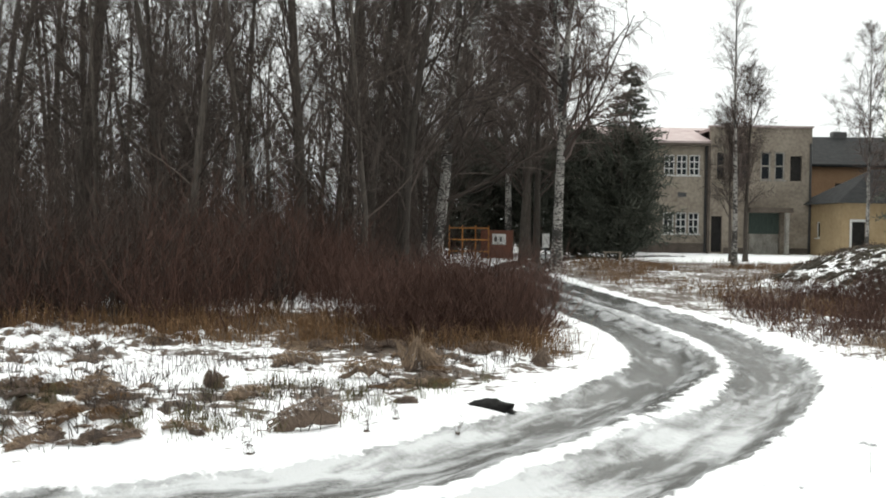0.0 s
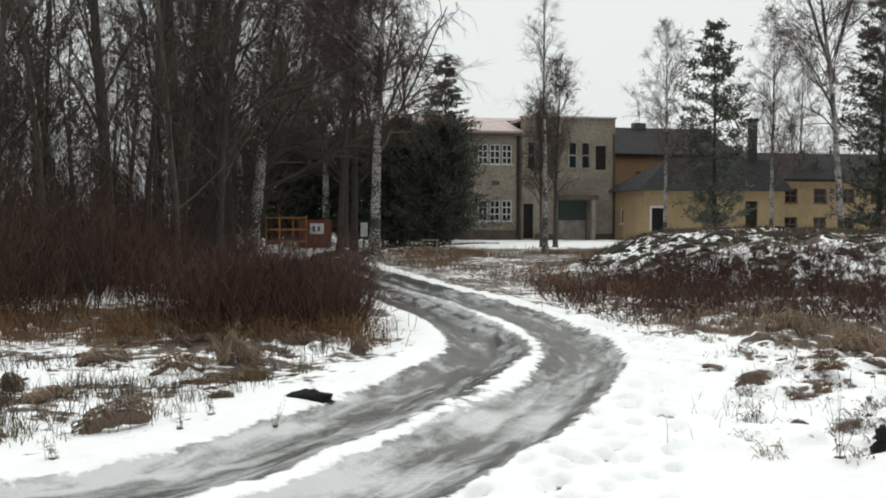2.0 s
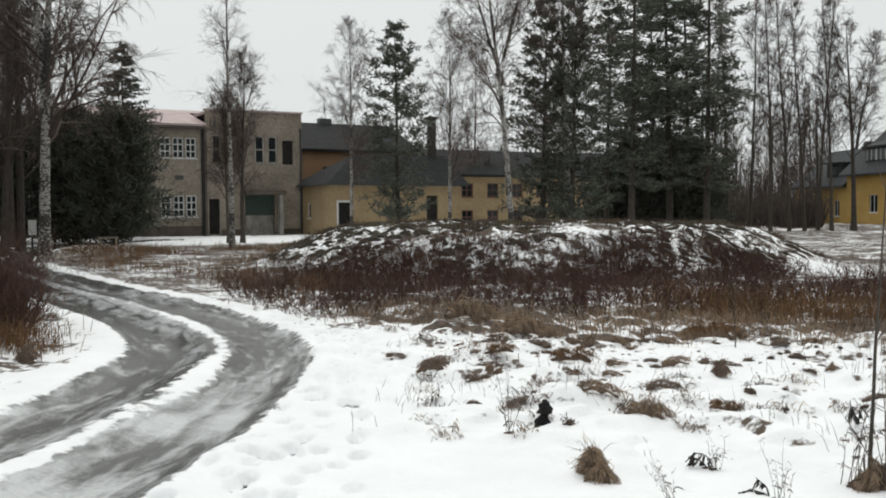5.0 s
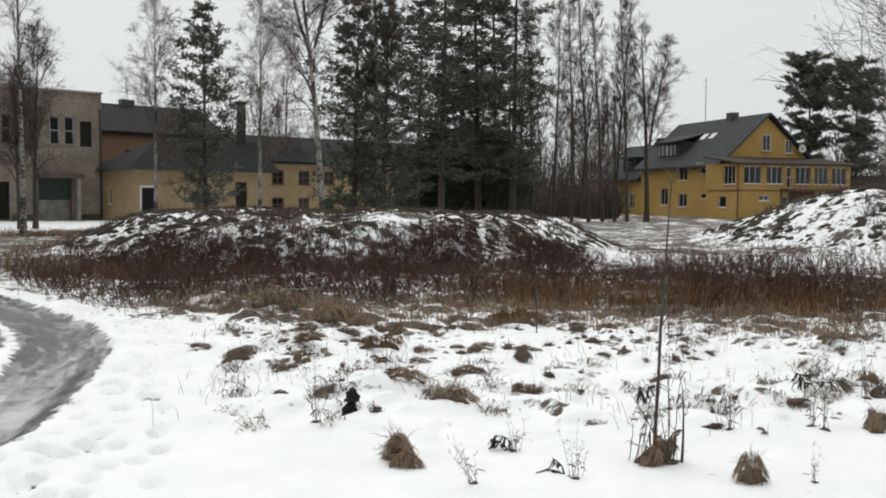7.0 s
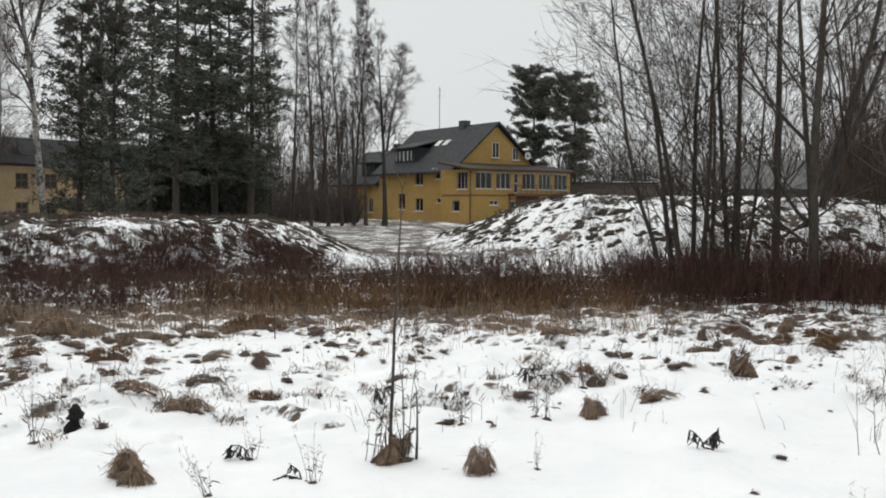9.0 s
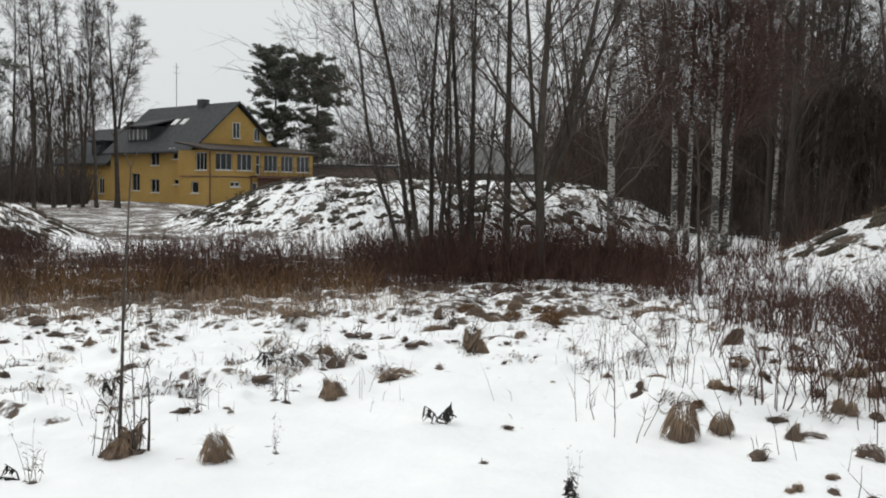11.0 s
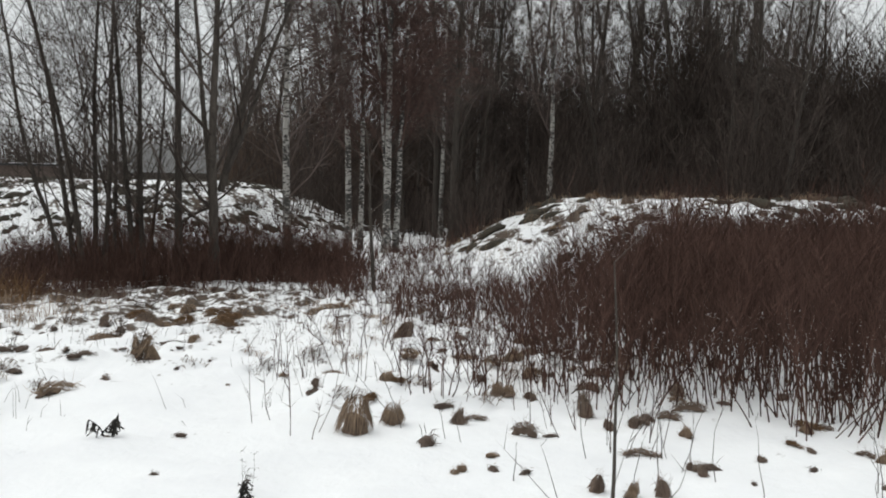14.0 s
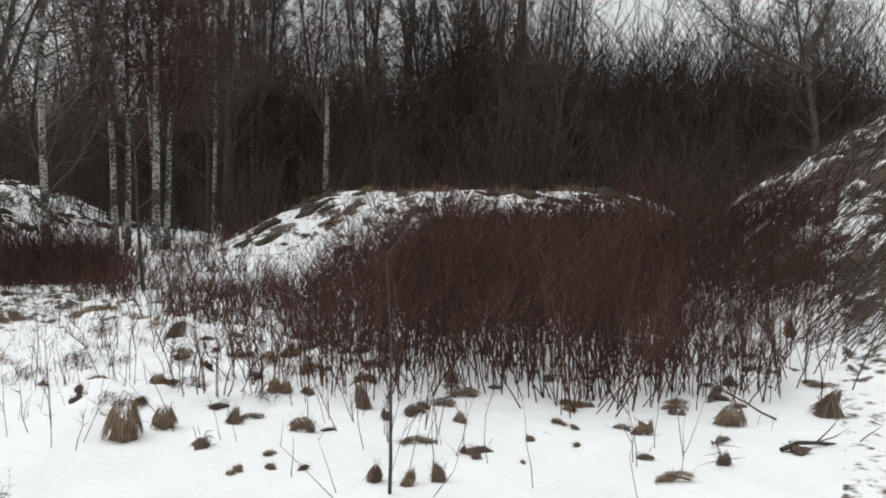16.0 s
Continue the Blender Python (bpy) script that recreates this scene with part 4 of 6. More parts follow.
def sheds():
    x, y = polar(66.0, 95)
    s = thing("brick_shed", x, y, 0, -66, "long low brown brick shed with a flat snowy roof", "shed")
    boxes("wall", [((-6, 0, 0), (3, 4, 3.7))], GREY_BRICK, s)
    boxes("roof", [((-6.4, -0.4, 3.7), (3.4, 4.4, 3.9))], METAL, s)
    boxes("snow", [((-1.0, 0.2, 3.903), (3.0, 3.8, 3.98))], SNOW, s, "thin snow lying on the roof")
    x, y = polar(76.5, 75)
    s = thing("dark_barn", x, y, 0, -78, "dark wooden barn with a low gable roof", "shed")
    boxes("wall", [((-6, 0, 0), (6, 6, 3.0))], BARK, s)
    prism("roof", [(-0.5, 2.95), (3.0, 5.2), (6.5, 2.95)], -6.5, 6.5, METAL, s, axis="x")
    x, y = polar(82.0, 70)
    s = thing("small_shed", x, y, 0, -82, "small greenish board shed", "shed")
    boxes("wall", [((-1.3, 0, 0), (1.3, 2.5, 2.2))], GREEN_BOARD, s)
    boxes("roof", [((-1.5, -0.2, 2.2), (1.5, 2.7, 2.35))], METAL, s)
    boxes("door", [((-0.9, -0.06, 0.1), (0.1, -0.003, 2.0))], BLUE, s, "faded blue door")


sheds()

# ================= trees =================
rng = np.random.default_rng(7)


def stand(proto, spots, sizes=(0.85, 1.15)):
    """One built tree and its copies at the given spots."""
    for i, (x, y, *s) in enumerate(spots):
        size = s[0] if s else rng.uniform(*sizes)
        if i == 0:
            place(proto, x, y, rng.uniform(0, 360), size)
        else:
            copy_to(proto, x, y, rng.uniform(0, 360), size)


P = polar
WHITE_BARK = (BIRCH, BIRCH_TWIG)
UPRIGHT = (0, 0, 1)


def set_up(ob, az, d, size=1.0, first=True):
    """Stands a tree at a bearing and distance, its own x axis across the line of sight."""
    x, y = polar(az, d)
    return place(ob, x, y, -az, size) if first else copy_to(ob, x, y, rng.uniform(0, 360), size)


crooked = grown("birch_tree", 11, [((0, 0, -0.2), (0.13, 0, 1), 15.0, 0.235, 0.03), ((-0.35, 0.2, -0.2), (0.05, 0.05, 1), 11.0, 0.12, 0.03), ((0.85, 0, 7.4), (0.45, -0.1, 1), 6.5, 0.1, 0.05)],
                (BIRCH, TWIG), 40, 7, 6, 3, 58, 0.16, 0.32, 0.2, 0.0065, 0.05, label="old crooked birch with heavy limbs and scarred white bark", group="birches")
set_up(crooked, -0.65, 31.0)
weeping = grown("birch_tree", 19, [((0, 0, -0.2), (0.035, 0, 1), 15.5, 0.21, 0.012), ((0.16, 0, 5.0), (-0.07, 0.05, 1), 9.5, 0.12, 0.015)],
                WHITE_BARK, 46, 7, 6, 4, 52, 0.24, 0.33, 0.6, 0.009, 0.07, label="tall forked birch with hanging twigs beside the track", group="birches")
set_up(weeping, 6.6, 33.5)
set_up(weeping, 3.8, 52, 1.05, False)
set_up(grown("slim_birch", 17, [((0, 0, -0.15), (0.0, 0, 1), 12.3, 0.13, 0.008)], WHITE_BARK, 44, 6, 5, 3, 30, 0.22, 0.165, 0.12, 0.0038, 0.05, 0.3,
             label="slim upright birch before the grey building"), 16.7, 41.0)
set_up(grown("thick_twigged_tree", 18, [((0, 0, -0.15), (0.01, 0, 1), 9.6, 0.13, 0.012), ((-0.7, 0.3, -0.1), (-0.03, 0, 1), 7.6, 0.1, 0.012)], None, 34, 7, 6, 3, 32, 0.28, 0.2, 0.1, 0.008, 0.05, 0.5,
             label="small dense dark tree before the grey building", group="dark bare trees"), 17.3, 50)
round_birch = grown("birch_tree", 12, [((0, 0, -0.2), UPRIGHT, 14.5, 0.15, 0.014)], WHITE_BARK, 42, 7, 6, 3, 44, 0.24, 0.27, 0.22, 0.0075, 0.06, 0.5, label="leafless birch with a rounded crown of fine twigs", group="birches")
set_up(round_birch, 23.6, 54, 0.84)
for az, d, size in ((29.4, 60, 0.95), (30.8, 70, 0.9), (36.4, 46, 1.1), (0.6, 58, 1.1)):
    set_up(round_birch, az, d, size, False)
set_up(grown("birch_tree", 10, [((0, 0, -0.2), (-0.07, 0, 1), 16.5, 0.17, 0.02), ((-0.35, 0, 7.0), (-0.35, 0, 1), 8.0, 0.09, 0.03), ((-0.45, 0, 8.2), (0.3, 0, 1), 7.0, 0.08, 0.03)],
             WHITE_BARK, 32, 7, 5, 3, 48, 0.3, 0.28, 0.4, 0.0065, 0.06, label="tall leaning birch with a forked pale trunk before the wing", group="birches"), 33.2, 43)
# birches in the brush, some double-stemmed
set_up(grown("birch_tree", 26, [((0, 0, -0.2), (-0.01, 0, 1), 13.0, 0.115, 0.012)], WHITE_BARK, 46, 6, 5, 3, 52, 0.12, 0.19, 0.15, 0.0045, 0.05, label="slender grey-white birch behind the alders", group="birches"), 80.5, 25)
pair = grown("birch_tree", 27, [((0, 0, -0.2), (-0.015, 0, 1), 14.0, 0.105, 0.018), ((0.32, 0.25, -0.2), (0.02, 0, 1), 13.0, 0.085, 0.018)], (BIRCH, RED_BIRCH_TWIG), 50, 6, 6, 4, 48, 0.2, 0.22, 0.4, 0.006, 0.06,
             label="double-stemmed birch with reddish hanging twigs", group="birches")
set_up(pair, 84.0, 27)
set_up(grown("birch_tree", 28, [((0, 0, -0.2), (0.05, 0, 1), 14.5, 0.115, 0.02), ((0.25, 0.2, -0.2), (0.045, 0, 1), 13.5, 0.09, 0.018), ((0.1, 0.1, -0.2), (-0.06, 0, 1), 11.0, 0.06, 0.014)], (BIRCH, RED_BIRCH_TWIG), 42, 6, 6, 4, 48, 0.2, 0.22, 0.4, 0.006, 0.06,
             label="birch with three stems and reddish hanging twigs", group="birches"), 86.2, 26)
lone = grown("birch_tree", 29, [((0, 0, -0.2), (0.04, 0, 1), 14.0, 0.115, 0.014)], WHITE_BARK, 40, 6, 5, 3, 42, 0.26, 0.17, 0.2, 0.0055, 0.05, label="slender birch with a bright trunk at the woods' edge", group="birches")
set_up(lone, 95.7, 33)
for az, d, size in ((89.4, 36, 0.95), (91.6, 42, 0.9), (92.6, 44, 0.85), (94.3, 40, 0.9), (97.4, 46, 0.9), (99.5, 52, 0.9)):
    set_up(lone, az, d, size, False)
plain = grown("dark_tree", 13, [((0, 0, -0.2), (0.01, 0, 1), 17.0, 0.17, 0.014)], None, 44, 6, 5, 3, 38, 0.16, 0.18, 0.05, 0.006, 0.06, label="tall leafless tree with dark bark", group="dark bare trees")
set_up(plain, 4.6, 43)
for az, d, size in ((5.4, 43, 1.0), (-2.6, 27, 1.1), (-4.4, 29, 1.1), (-8.2, 24, 1.0), (-1.6, 40, 1.0), (2.4, 57, 1.0), (5.0, 48, 1.0), (90.2, 33, 0.95)):
    set_up(plain, az, d, size, False)
slender = grown("dark_tree", 6, [((0, 0, -0.2), (0.01, 0, 1), 18.0, 0.115, 0.012)], None, 44, 6, 5, 3, 40, 0.22, 0.14, 0.0, 0.009, 0.06, label="tall slender leafless tree in a row before the house", group="dark bare trees")
set_up(slender, 46.6, 66)
for az, d, size in ((47.7, 68, 1.0), (48.7, 70, 1.1), (49.5, 70, 1.0), (50.2, 71, 1.05), (50.9, 70, 1.0), (45.4, 62, 0.95), (44.6, 70, 1.0)):
    set_up(slender, az, d, size, False)
set_up(grown("leaning_tree", 14, [((0, 0, -0.2), (0.015, 0, 1), 14.0, 0.21, 0.018), ((0.12, 0, 5.4), (0.16, 0, 1), 7.5, 0.11, 0.03)], None, 28, 7, 5, 3, 48, 0.34, 0.28, 0.0, 0.010, 0.06, 0.3,
             label="leafless tree with a leaning dark trunk before the house", group="dark bare trees"), 52.0, 70)
set_up(grown("crooked_tree", 16, [((0, 0, -0.2), (-0.12, 0, 1), 9.0, 0.15, 0.06), ((-0.5, 0, 4.9), (-0.9, 0, 0.7), 4.5, 0.09, 0.06), ((-0.6, 0, 5.4), (0.6, 0, 0.8), 4.0, 0.08, 0.06)], None, 20, 5, 5, 3, 50, 0.3, 0.34, 0.1, 0.006, 0.04, 0.4,
             label="low crooked dark tree behind a steep mound", group="dark bare trees"), 124.2, 30)
# alders: many stems from one foot, arching outwards and up
set_up(grown("alder_clump", 15, [((-0.25, 0, -0.1), (-0.2, -0.1, 1), 8.5, 0.05, 0.05), ((-0.12, 0.1, -0.1), (-0.1, 0.1, 1), 9.0, 0.06, 0.03), ((0.0, 0, -0.1), (-0.06, 0, 1), 9.6, 0.06, 0.04), ((0.15, 0.1, -0.1), (0.03, 0.1, 1), 9.5, 0.055, 0.04),
                                 ((0.3, 0, -0.1), (0.09, -0.1, 1), 9.2, 0.055, 0.025), ((0.5, 0.2, -0.1), (0.02, 0.2, 1), 8.6, 0.045, 0.03)], None, 20, 7, 3, 2, 50, 0.10, 0.34, 0.0, 0.0042, 0.045,
             label="many-stemmed leafless alder arching over the brush", group="alder clumps"), 69.3, 18.5)
set_up(grown("alder_clump", 9, [((0.0, 0, -0.1), (0.0, 0, 1), 10.0, 0.085, 0.014), ((-0.75, 0.2, -0.1), (-0.09, 0, 1), 9.5, 0.06, 0.016), ((-0.6, 0.1, -0.1), (-0.06, 0.1, 1), 9.2, 0.055, 0.016)], None, 22, 7, 3, 2, 50, 0.08, 0.3, 0.0, 0.0042, 0.045,
             label="straight leafless alder with two thinner stems beside it", group="alder clumps"), 74.4, 18.0)
set_up(grown("alder_clump", 8, [((0.0, 0, -0.1), (0.06, 0, 1), 10.0, 0.10, 0.03), ((0.12, 0.1, 1.6), (0.24, 0, 1), 8.0, 0.07, 0.025), ((0.2, -0.1, 1.9), (0.42, 0.1, 1), 7.0, 0.055, 0.03), ((-0.02, 0.2, 1.2), (-0.08, 0, 1), 8.0, 0.06, 0.02)], None, 22, 7, 3, 2, 50, 0.06, 0.28, 0.0, 0.0038, 0.05,
             label="stout forked alder with wide dark branches", group="alder clumps"), 76.3, 17.5)
set_up(grown("alder_clump", 7, [((0, 0, -0.1), (0.05, 0, 1), 8.0, 0.05, 0.025), ((0.2, 0.1, -0.1), (0.2, 0.1, 1), 7.4, 0.045, 0.03), ((-0.2, 0, -0.1), (-0.2, 0, 1), 7.4, 0.04, 0.03)], None, 20, 7, 3, 2, 44, 0.06, 0.26, 0.0, 0.0038, 0.06,
             label="young thin-stemmed alder in the brush", group="alder clumps"), 72.0, 21)

stand(conifer("spruce_tree", 21, 11.2, 0.16, 3.6, 0.1, 28, 9, 34, "spruce", label="dark green spruce with a pointed top"), [(*P(10.9, 57), 1.0)])
stand(conifer("narrow_pine", 22, 12.6, 0.15, 2.9, 0.1, 24, 8, 10, "open", 5, label="slender dark pine with open boughs", group="pines"), [(*P(26.4, 56), 1.0), (*P(34.9, 47), 0.95), (*P(36.6, 46), 0.92)])
stand(conifer("evergreen_bush", 23, 6.2, 0.16, 2.6, 0.03, 20, 13, 26, "round", label="broad dark evergreen beside the old building", group="evergreens"),
      [(*P(10.3, 49), 1.0), (*P(8.2, 52), 1.05), (*P(5.5, 55), 1.0), (*P(3.0, 56), 1.0), (*P(0.5, 54), 1.0), (*P(-2.5, 52), 1.0), (*P(38.8, 57.6), 0.72), (*P(40.2, 58), 0.85), (*P(41.6, 62), 0.95), (*P(43.0, 59), 0.92), (*P(44.2, 62), 0.75)])
stand(conifer("pine_tree", 24, 17.0, 0.2, 3.4, 0.16, 24, 6, 11, "pine", 6, 0.032, label="tall dark pine with layered open crown", group="pines"),
      [(*P(40.0, 50), 1.0), (*P(42.2, 53), 1.0), (*P(44.2, 52), 0.95), (*P(43.2, 59), 1.0), (*P(41.2, 60), 0.95), (*P(38.6, 55), 0.8)])
stand(conifer("umbrella_pine", 25, 17.0, 0.25, 3.6, 0.3, 22, 8, 14, "umbrella", 9, 0.05, label="broad-crowned pine with a bare lower trunk behind the house", group="pines"),
      [(*P(60.8, 108), 0.97), (*P(63.2, 107), 0.92)])

# woods: random stands of a few light kinds
WOOD = [bare_tree("woodland_tree", 31, 16.0, 0.12, 0.1, 32, 8, 7, 0.15, 0.8, 0.05, tip=0.0055, label="leafless tree in the dark woods", group="woodland trees"),
        bare_tree("woodland_tree", 32, 13.5, 0.085, 0.08, 32, 8, 7, 0.17, 0.7, 0.0, tip=0.0055, label="slim leafless tree in the dark woods", group="woodland trees"),
        bare_tree("woodland_tree", 33, 17.0, 0.15, 0.12, 32, 8, 7, 0.17, 0.6, 0.1, tip=0.0055, label="stout leafless tree in the dark woods", group="woodland trees")]
FAR_WOOD = [bare_tree("far_tree", 34, 13.0, 0.16, 0.15, 15, 5, 3, 0.17, 0.8, 0.0, tip=0.02, label="distant leafless tree at the back of the woods", group="far woods"),
            bare_tree("far_tree", 35, 15.0, 0.16, 0.15, 15, 5, 3, 0.15, 0.9, 0.1, tip=0.02, label="distant leafless tree at the back of the woods", group="far woods")]
grove_used = set()


def grove(kinds, n, az0, az1, d0, d1, keep=None, sizes=(0.8, 1.15)):
    made, tries = 0, 0
    while made < n and tries < n * 20:
        tries += 1
        az, d = rng.uniform(az0, az1), math.sqrt(rng.uniform(d0 * d0, d1 * d1))
        x, y = polar(az, d)
        if keep and not keep(x, y):
            continue
        ob = kinds[int(rng.integers(0, len(kinds)))]
        if ob.name not in grove_used:
            grove_used.add(ob.name)
            place(ob, x, y, rng.uniform(0, 360), rng.uniform(*sizes))
        else:
            copy_to(ob, x, y, rng.uniform(0, 360), rng.uniform(*sizes))
        made += 1


off_track = lambda x, y: abs(beside(np.array([x]), np.array([y]))[0][0]) > 3.0 and x < 1.5
grove(WOOD, 60, -32, -13, 19, 50, off_track)
grove(WOOD, 25, -13, -1.6, 21, 50, off_track)
grove(WOOD, 9, 0.2, 4.2, 52, 66, lambda x, y: x < 3.6)
grove(WOOD, 4, -5, 0.5, 34, 52, lambda x, y: x < 1.8)
grove(WOOD, 48, 85, 112.5, 33, 62)
grove(WOOD, 10, 112, 119, 38, 62, None, (0.45, 0.6))
grove(WOOD, 16, 119, 132, 36, 62, None, (0.6, 0.85))
grove(WOOD, 9, 79, 91, 32, 60)
grove(WOOD, 8, 78, 90, 42, 70)
grove(FAR_WOOD, 34, 22, 50.5, 105, 135)
grove(FAR_WOOD, 30, 64, 90, 105, 135, None, (0.55, 0.8))
grove(FAR_WOOD, 10, 42, 50, 88, 110)
grove(FAR_WOOD, 12, -36, -13, 56, 92)
grove(FAR_WOOD, 5, -13, 0, 56, 92)
grove(FAR_WOOD, 10, 0, 9, 66, 92)
grove(WOOD, 14, -1.0, 8.5, 60, 80, None, (1.0, 1.25))
grove(FAR_WOOD, 26, 86, 112, 62, 90)
grove(FAR_WOOD, 12, 112, 132, 66, 90, None, (0.5, 0.7))
grove(WOOD, 4, 90, 98, 36, 60)
grove(WOOD, 22, 98, 109, 34, 60)


def thicket(name, n, spots, h0, h1, mat, seed, label, category, r=0.008, twigs=4, lean=0.25, low=0.3, clump=9, segs=3, tall=None, thin=0.5):
    """A brushwood of thin crooked stems that fan out from shared feet, as one mesh."""
    g = np.random.default_rng(seed)
    cx, cy = spots(g, max(1, n // clump))
    k = g.integers(0, len(cx), n)
    a = g.uniform(0, 6.28, n)
    foot = 0.12 + 0.25 * g.random(n)
    x, y = cx[k] + np.cos(a) * foot, cy[k] + np.sin(a) * foot
    z = height(x, y)
    h = g.uniform(h0, h1, n) * (0.55 + 0.9 * bumps(x, y, 1.8, seed)) * (0.7 + 0.5 * g.random(len(cx)))[k]
    if tall is not None:
        h = h * tall(np.degrees(np.arctan2(x, y)))
    a = a + g.normal(0, 0.6, n)
    tilt = np.abs(g.normal(0, lean, n))
    d = np.stack([np.cos(a) * tilt, np.sin(a) * tilt, np.ones(n)], -1)
    d /= np.linalg.norm(d, axis=1)[:, None]
    pts = [np.stack([x, y, z - 0.03], -1)]
    for _ in range(segs):
        pts.append(pts[-1] + d * (h / segs)[:, None])
        d = d + g.normal(0, 0.13, (n, 3)) + (0, 0, 0.03)
        d /= np.linalg.norm(d, axis=1)[:, None]
    stems = np.stack(pts, 1)
    t = Tubes()
    t.many(stems, r * g.uniform(0.7, 1.3, (n, 1)) * np.linspace(1, 0.3, segs + 1)[None], 3)
    i = np.arange(n)
    for _ in range(twigs):
        q = g.uniform(low, 0.98, n) * segs
        m = np.minimum(q.astype(int), segs - 1)
        p = stems[i, m] + (stems[i, m + 1] - stems[i, m]) * (q - m)[:, None]
        a = g.uniform(0, 6.28, n)
        td = np.stack([np.cos(a) * 0.6, np.sin(a) * 0.6, g.uniform(0.3, 1.2, n)], -1)
        t.many(np.stack([p, p + td * (h * g.uniform(0.12, 0.38, n))[:, None]], 1), np.ones((n, 1)) * r * np.array([[thin, thin * 0.44]]), 3)
    return tagged(t.make(name, mat), label, category, kind="stuff")


def sector(az0, az1, d0, d1, keep=None):
    def spots(g, n):
        az, d = np.radians(g.uniform(az0, az1, n * 3)), np.sqrt(g.uniform(d0 * d0, d1 * d1, n * 3))
        x, y = d * np.sin(az), d * np.cos(az)
        if keep is not None:
            k = keep(x, y)
            x, y = x[k], y[k]
        return x[:n], y[:n]
    return spots


clear = lambda x, y: np.abs(beside(x, y)[0]) > 1.9
west = lambda x, y: clear(x, y) & (x < 2.6) & (y + 0.25 * x > 12.6) & (bumps(x, y, 2.2, 71) > 0.25)
edge_r = lambda x, y: (np.hypot(x, y) > 6.7 + 1.3 * bumps(x, y, 0.9, 78)) & (0.6 * bumps(x, y, 1.6, 72) + 0.6 * bumps(x, y, 0.45, 79) + 0.75 * ramp(np.degrees(np.arctan2(x, y)), 86.5, 109) > 0.84) & (np.degrees(np.arctan2(x, y)) - 3 * np.hypot(x, y) < 101)
thicket("brush_thicket", 3600, sector(-34, 6, 13.4, 24, west), 0.8, 2.0, RED_TWIG, 41, "dense reddish brown leafless brush at the woods' edge", "bushes", 0.0065, 13, 0.6, low=0.2, tall=lambda a: 1 - 0.58 * ramp(a, -9, 0))
thicket("brush_thicket", 1500, sector(-2.8, 4.8, 12.7, 16.0, lambda x, y: clear(x, y) & (x < 1.6)), 0.75, 1.2, RED_TWIG, 51, "dense dark red brush at the bend of the track", "bushes", 0.006, 13, 0.55, low=0.08)
thicket("brush_thicket", 1500, sector(-34, -9, 15.5, 23, west), 1.2, 2.5, DARK_TWIG, 52, "tall dark leafless brush at the woods' edge", "bushes", 0.009, 10, 0.4, low=0.15)
thicket("brush_thicket", 4000, sector(-34, -0.8, 24, 48, west), 1.5, 3.6, DARK_TWIG, 42, "dense dark leafless brush under the trees", "bushes", 0.012, 9, 0.4, segs=3)
thicket("brush_thicket", 6200, sector(17, 86, 14.6, 21, lambda x, y: (x > 5.2) & (bumps(x, y, 2.0, 73) > 0.2)), 0.28, 0.62, RED_TWIG, 43, "low reddish brown brush before the mounds", "bushes", 0.0058, 8, 0.95, low=0.05)
thicket("brush_thicket", 4200, sector(11, 62, 15.5, 24, lambda x, y: (mounds(x, y)[0] > 0.02) & (mounds(x, y)[0] < 0.85) & (bumps(x, y, 1.5, 70) + ramp(-mounds(x, y)[0], -0.9, -0.2) > 0.6)), 0.3, 0.62, RED_TWIG, 38, "dark reddish brush climbing the foot of a mound", "bushes", 0.0062, 8, 0.9, low=0.05)
thicket("willow_thicket", 2800, sector(84, 124, 6.8, 13.5, edge_r), 0.88, 1.28, RED_TWIG, 44, "reddish leafless willow shoots standing in snow", "bushes", 0.006, 20, 0.36, low=0.48, clump=4, segs=5, thin=0.3, tall=lambda a: (0.45 + 0.5 * ramp(a, 90, 102)) * (1 - 0.45 * ramp(a, 112, 120)))
thicket("brush_thicket", 700, sector(112, 128, 11, 20, lambda x, y: (mounds(x, y)[3] > 0.05) & (mounds(x, y)[3] < 1.3) & (bumps(x, y, 1.2, 68) > 0.35)), 0.35, 0.8, BROWN_TWIG, 35, "dark leafless brush on the foot of a steep mound", "bushes", 0.006, 7, 0.8, low=0.1)
thicket("brush_thicket", 2800, sector(66, 84, 16.5, 21), 0.5, 1.15, RED_TWIG, 34, "dark leafless brush at the feet of the alders", "bushes", 0.006, 7, 0.5, low=0.15)
thicket("dry_shoots", 30, sector(84, 120, 4.9, 6.8), 0.35, 0.8, TWIG, 36, "long thin leaning shoots in the near snow", "bushes", 0.0032, 1, 0.5, low=0.5, clump=2, segs=4)
thicket("dry_shoots", 240, sector(76, 100, 6.4, 12.5, lambda x, y: 0.5 * bumps(x, y, 1.6, 84) + 0.5 * bumps(x, y, 0.6, 85) + 0.2 * ramp(np.degrees(np.arctan2(x, y)), 74, 90) > 0.6), 0.25, 0.75, RED_TWIG, 39, "thin brown shoots standing singly in snow", "bushes", 0.0036, 6, 0.3, low=0.3, clump=6)
thicket("brush_thicket", 2200, sector(103, 116, 14.0, 24, lambda x, y: (mounds(x, y)[3] < 0.25) & (mounds(x, y)[2] < 0.5)), 0.7, 1.3, RED_TWIG, 48, "dense reddish brush beyond the willow shoots", "bushes", 0.01, 7, 0.3, low=0.3)
thicket("brush_thicket", 3600, sector(38, 50.4, 78, 108), 1.4, 3.6, TWIG, 40, "dark brush at the foot of distant trees", "bushes", 0.03, 5, 0.3, segs=2)
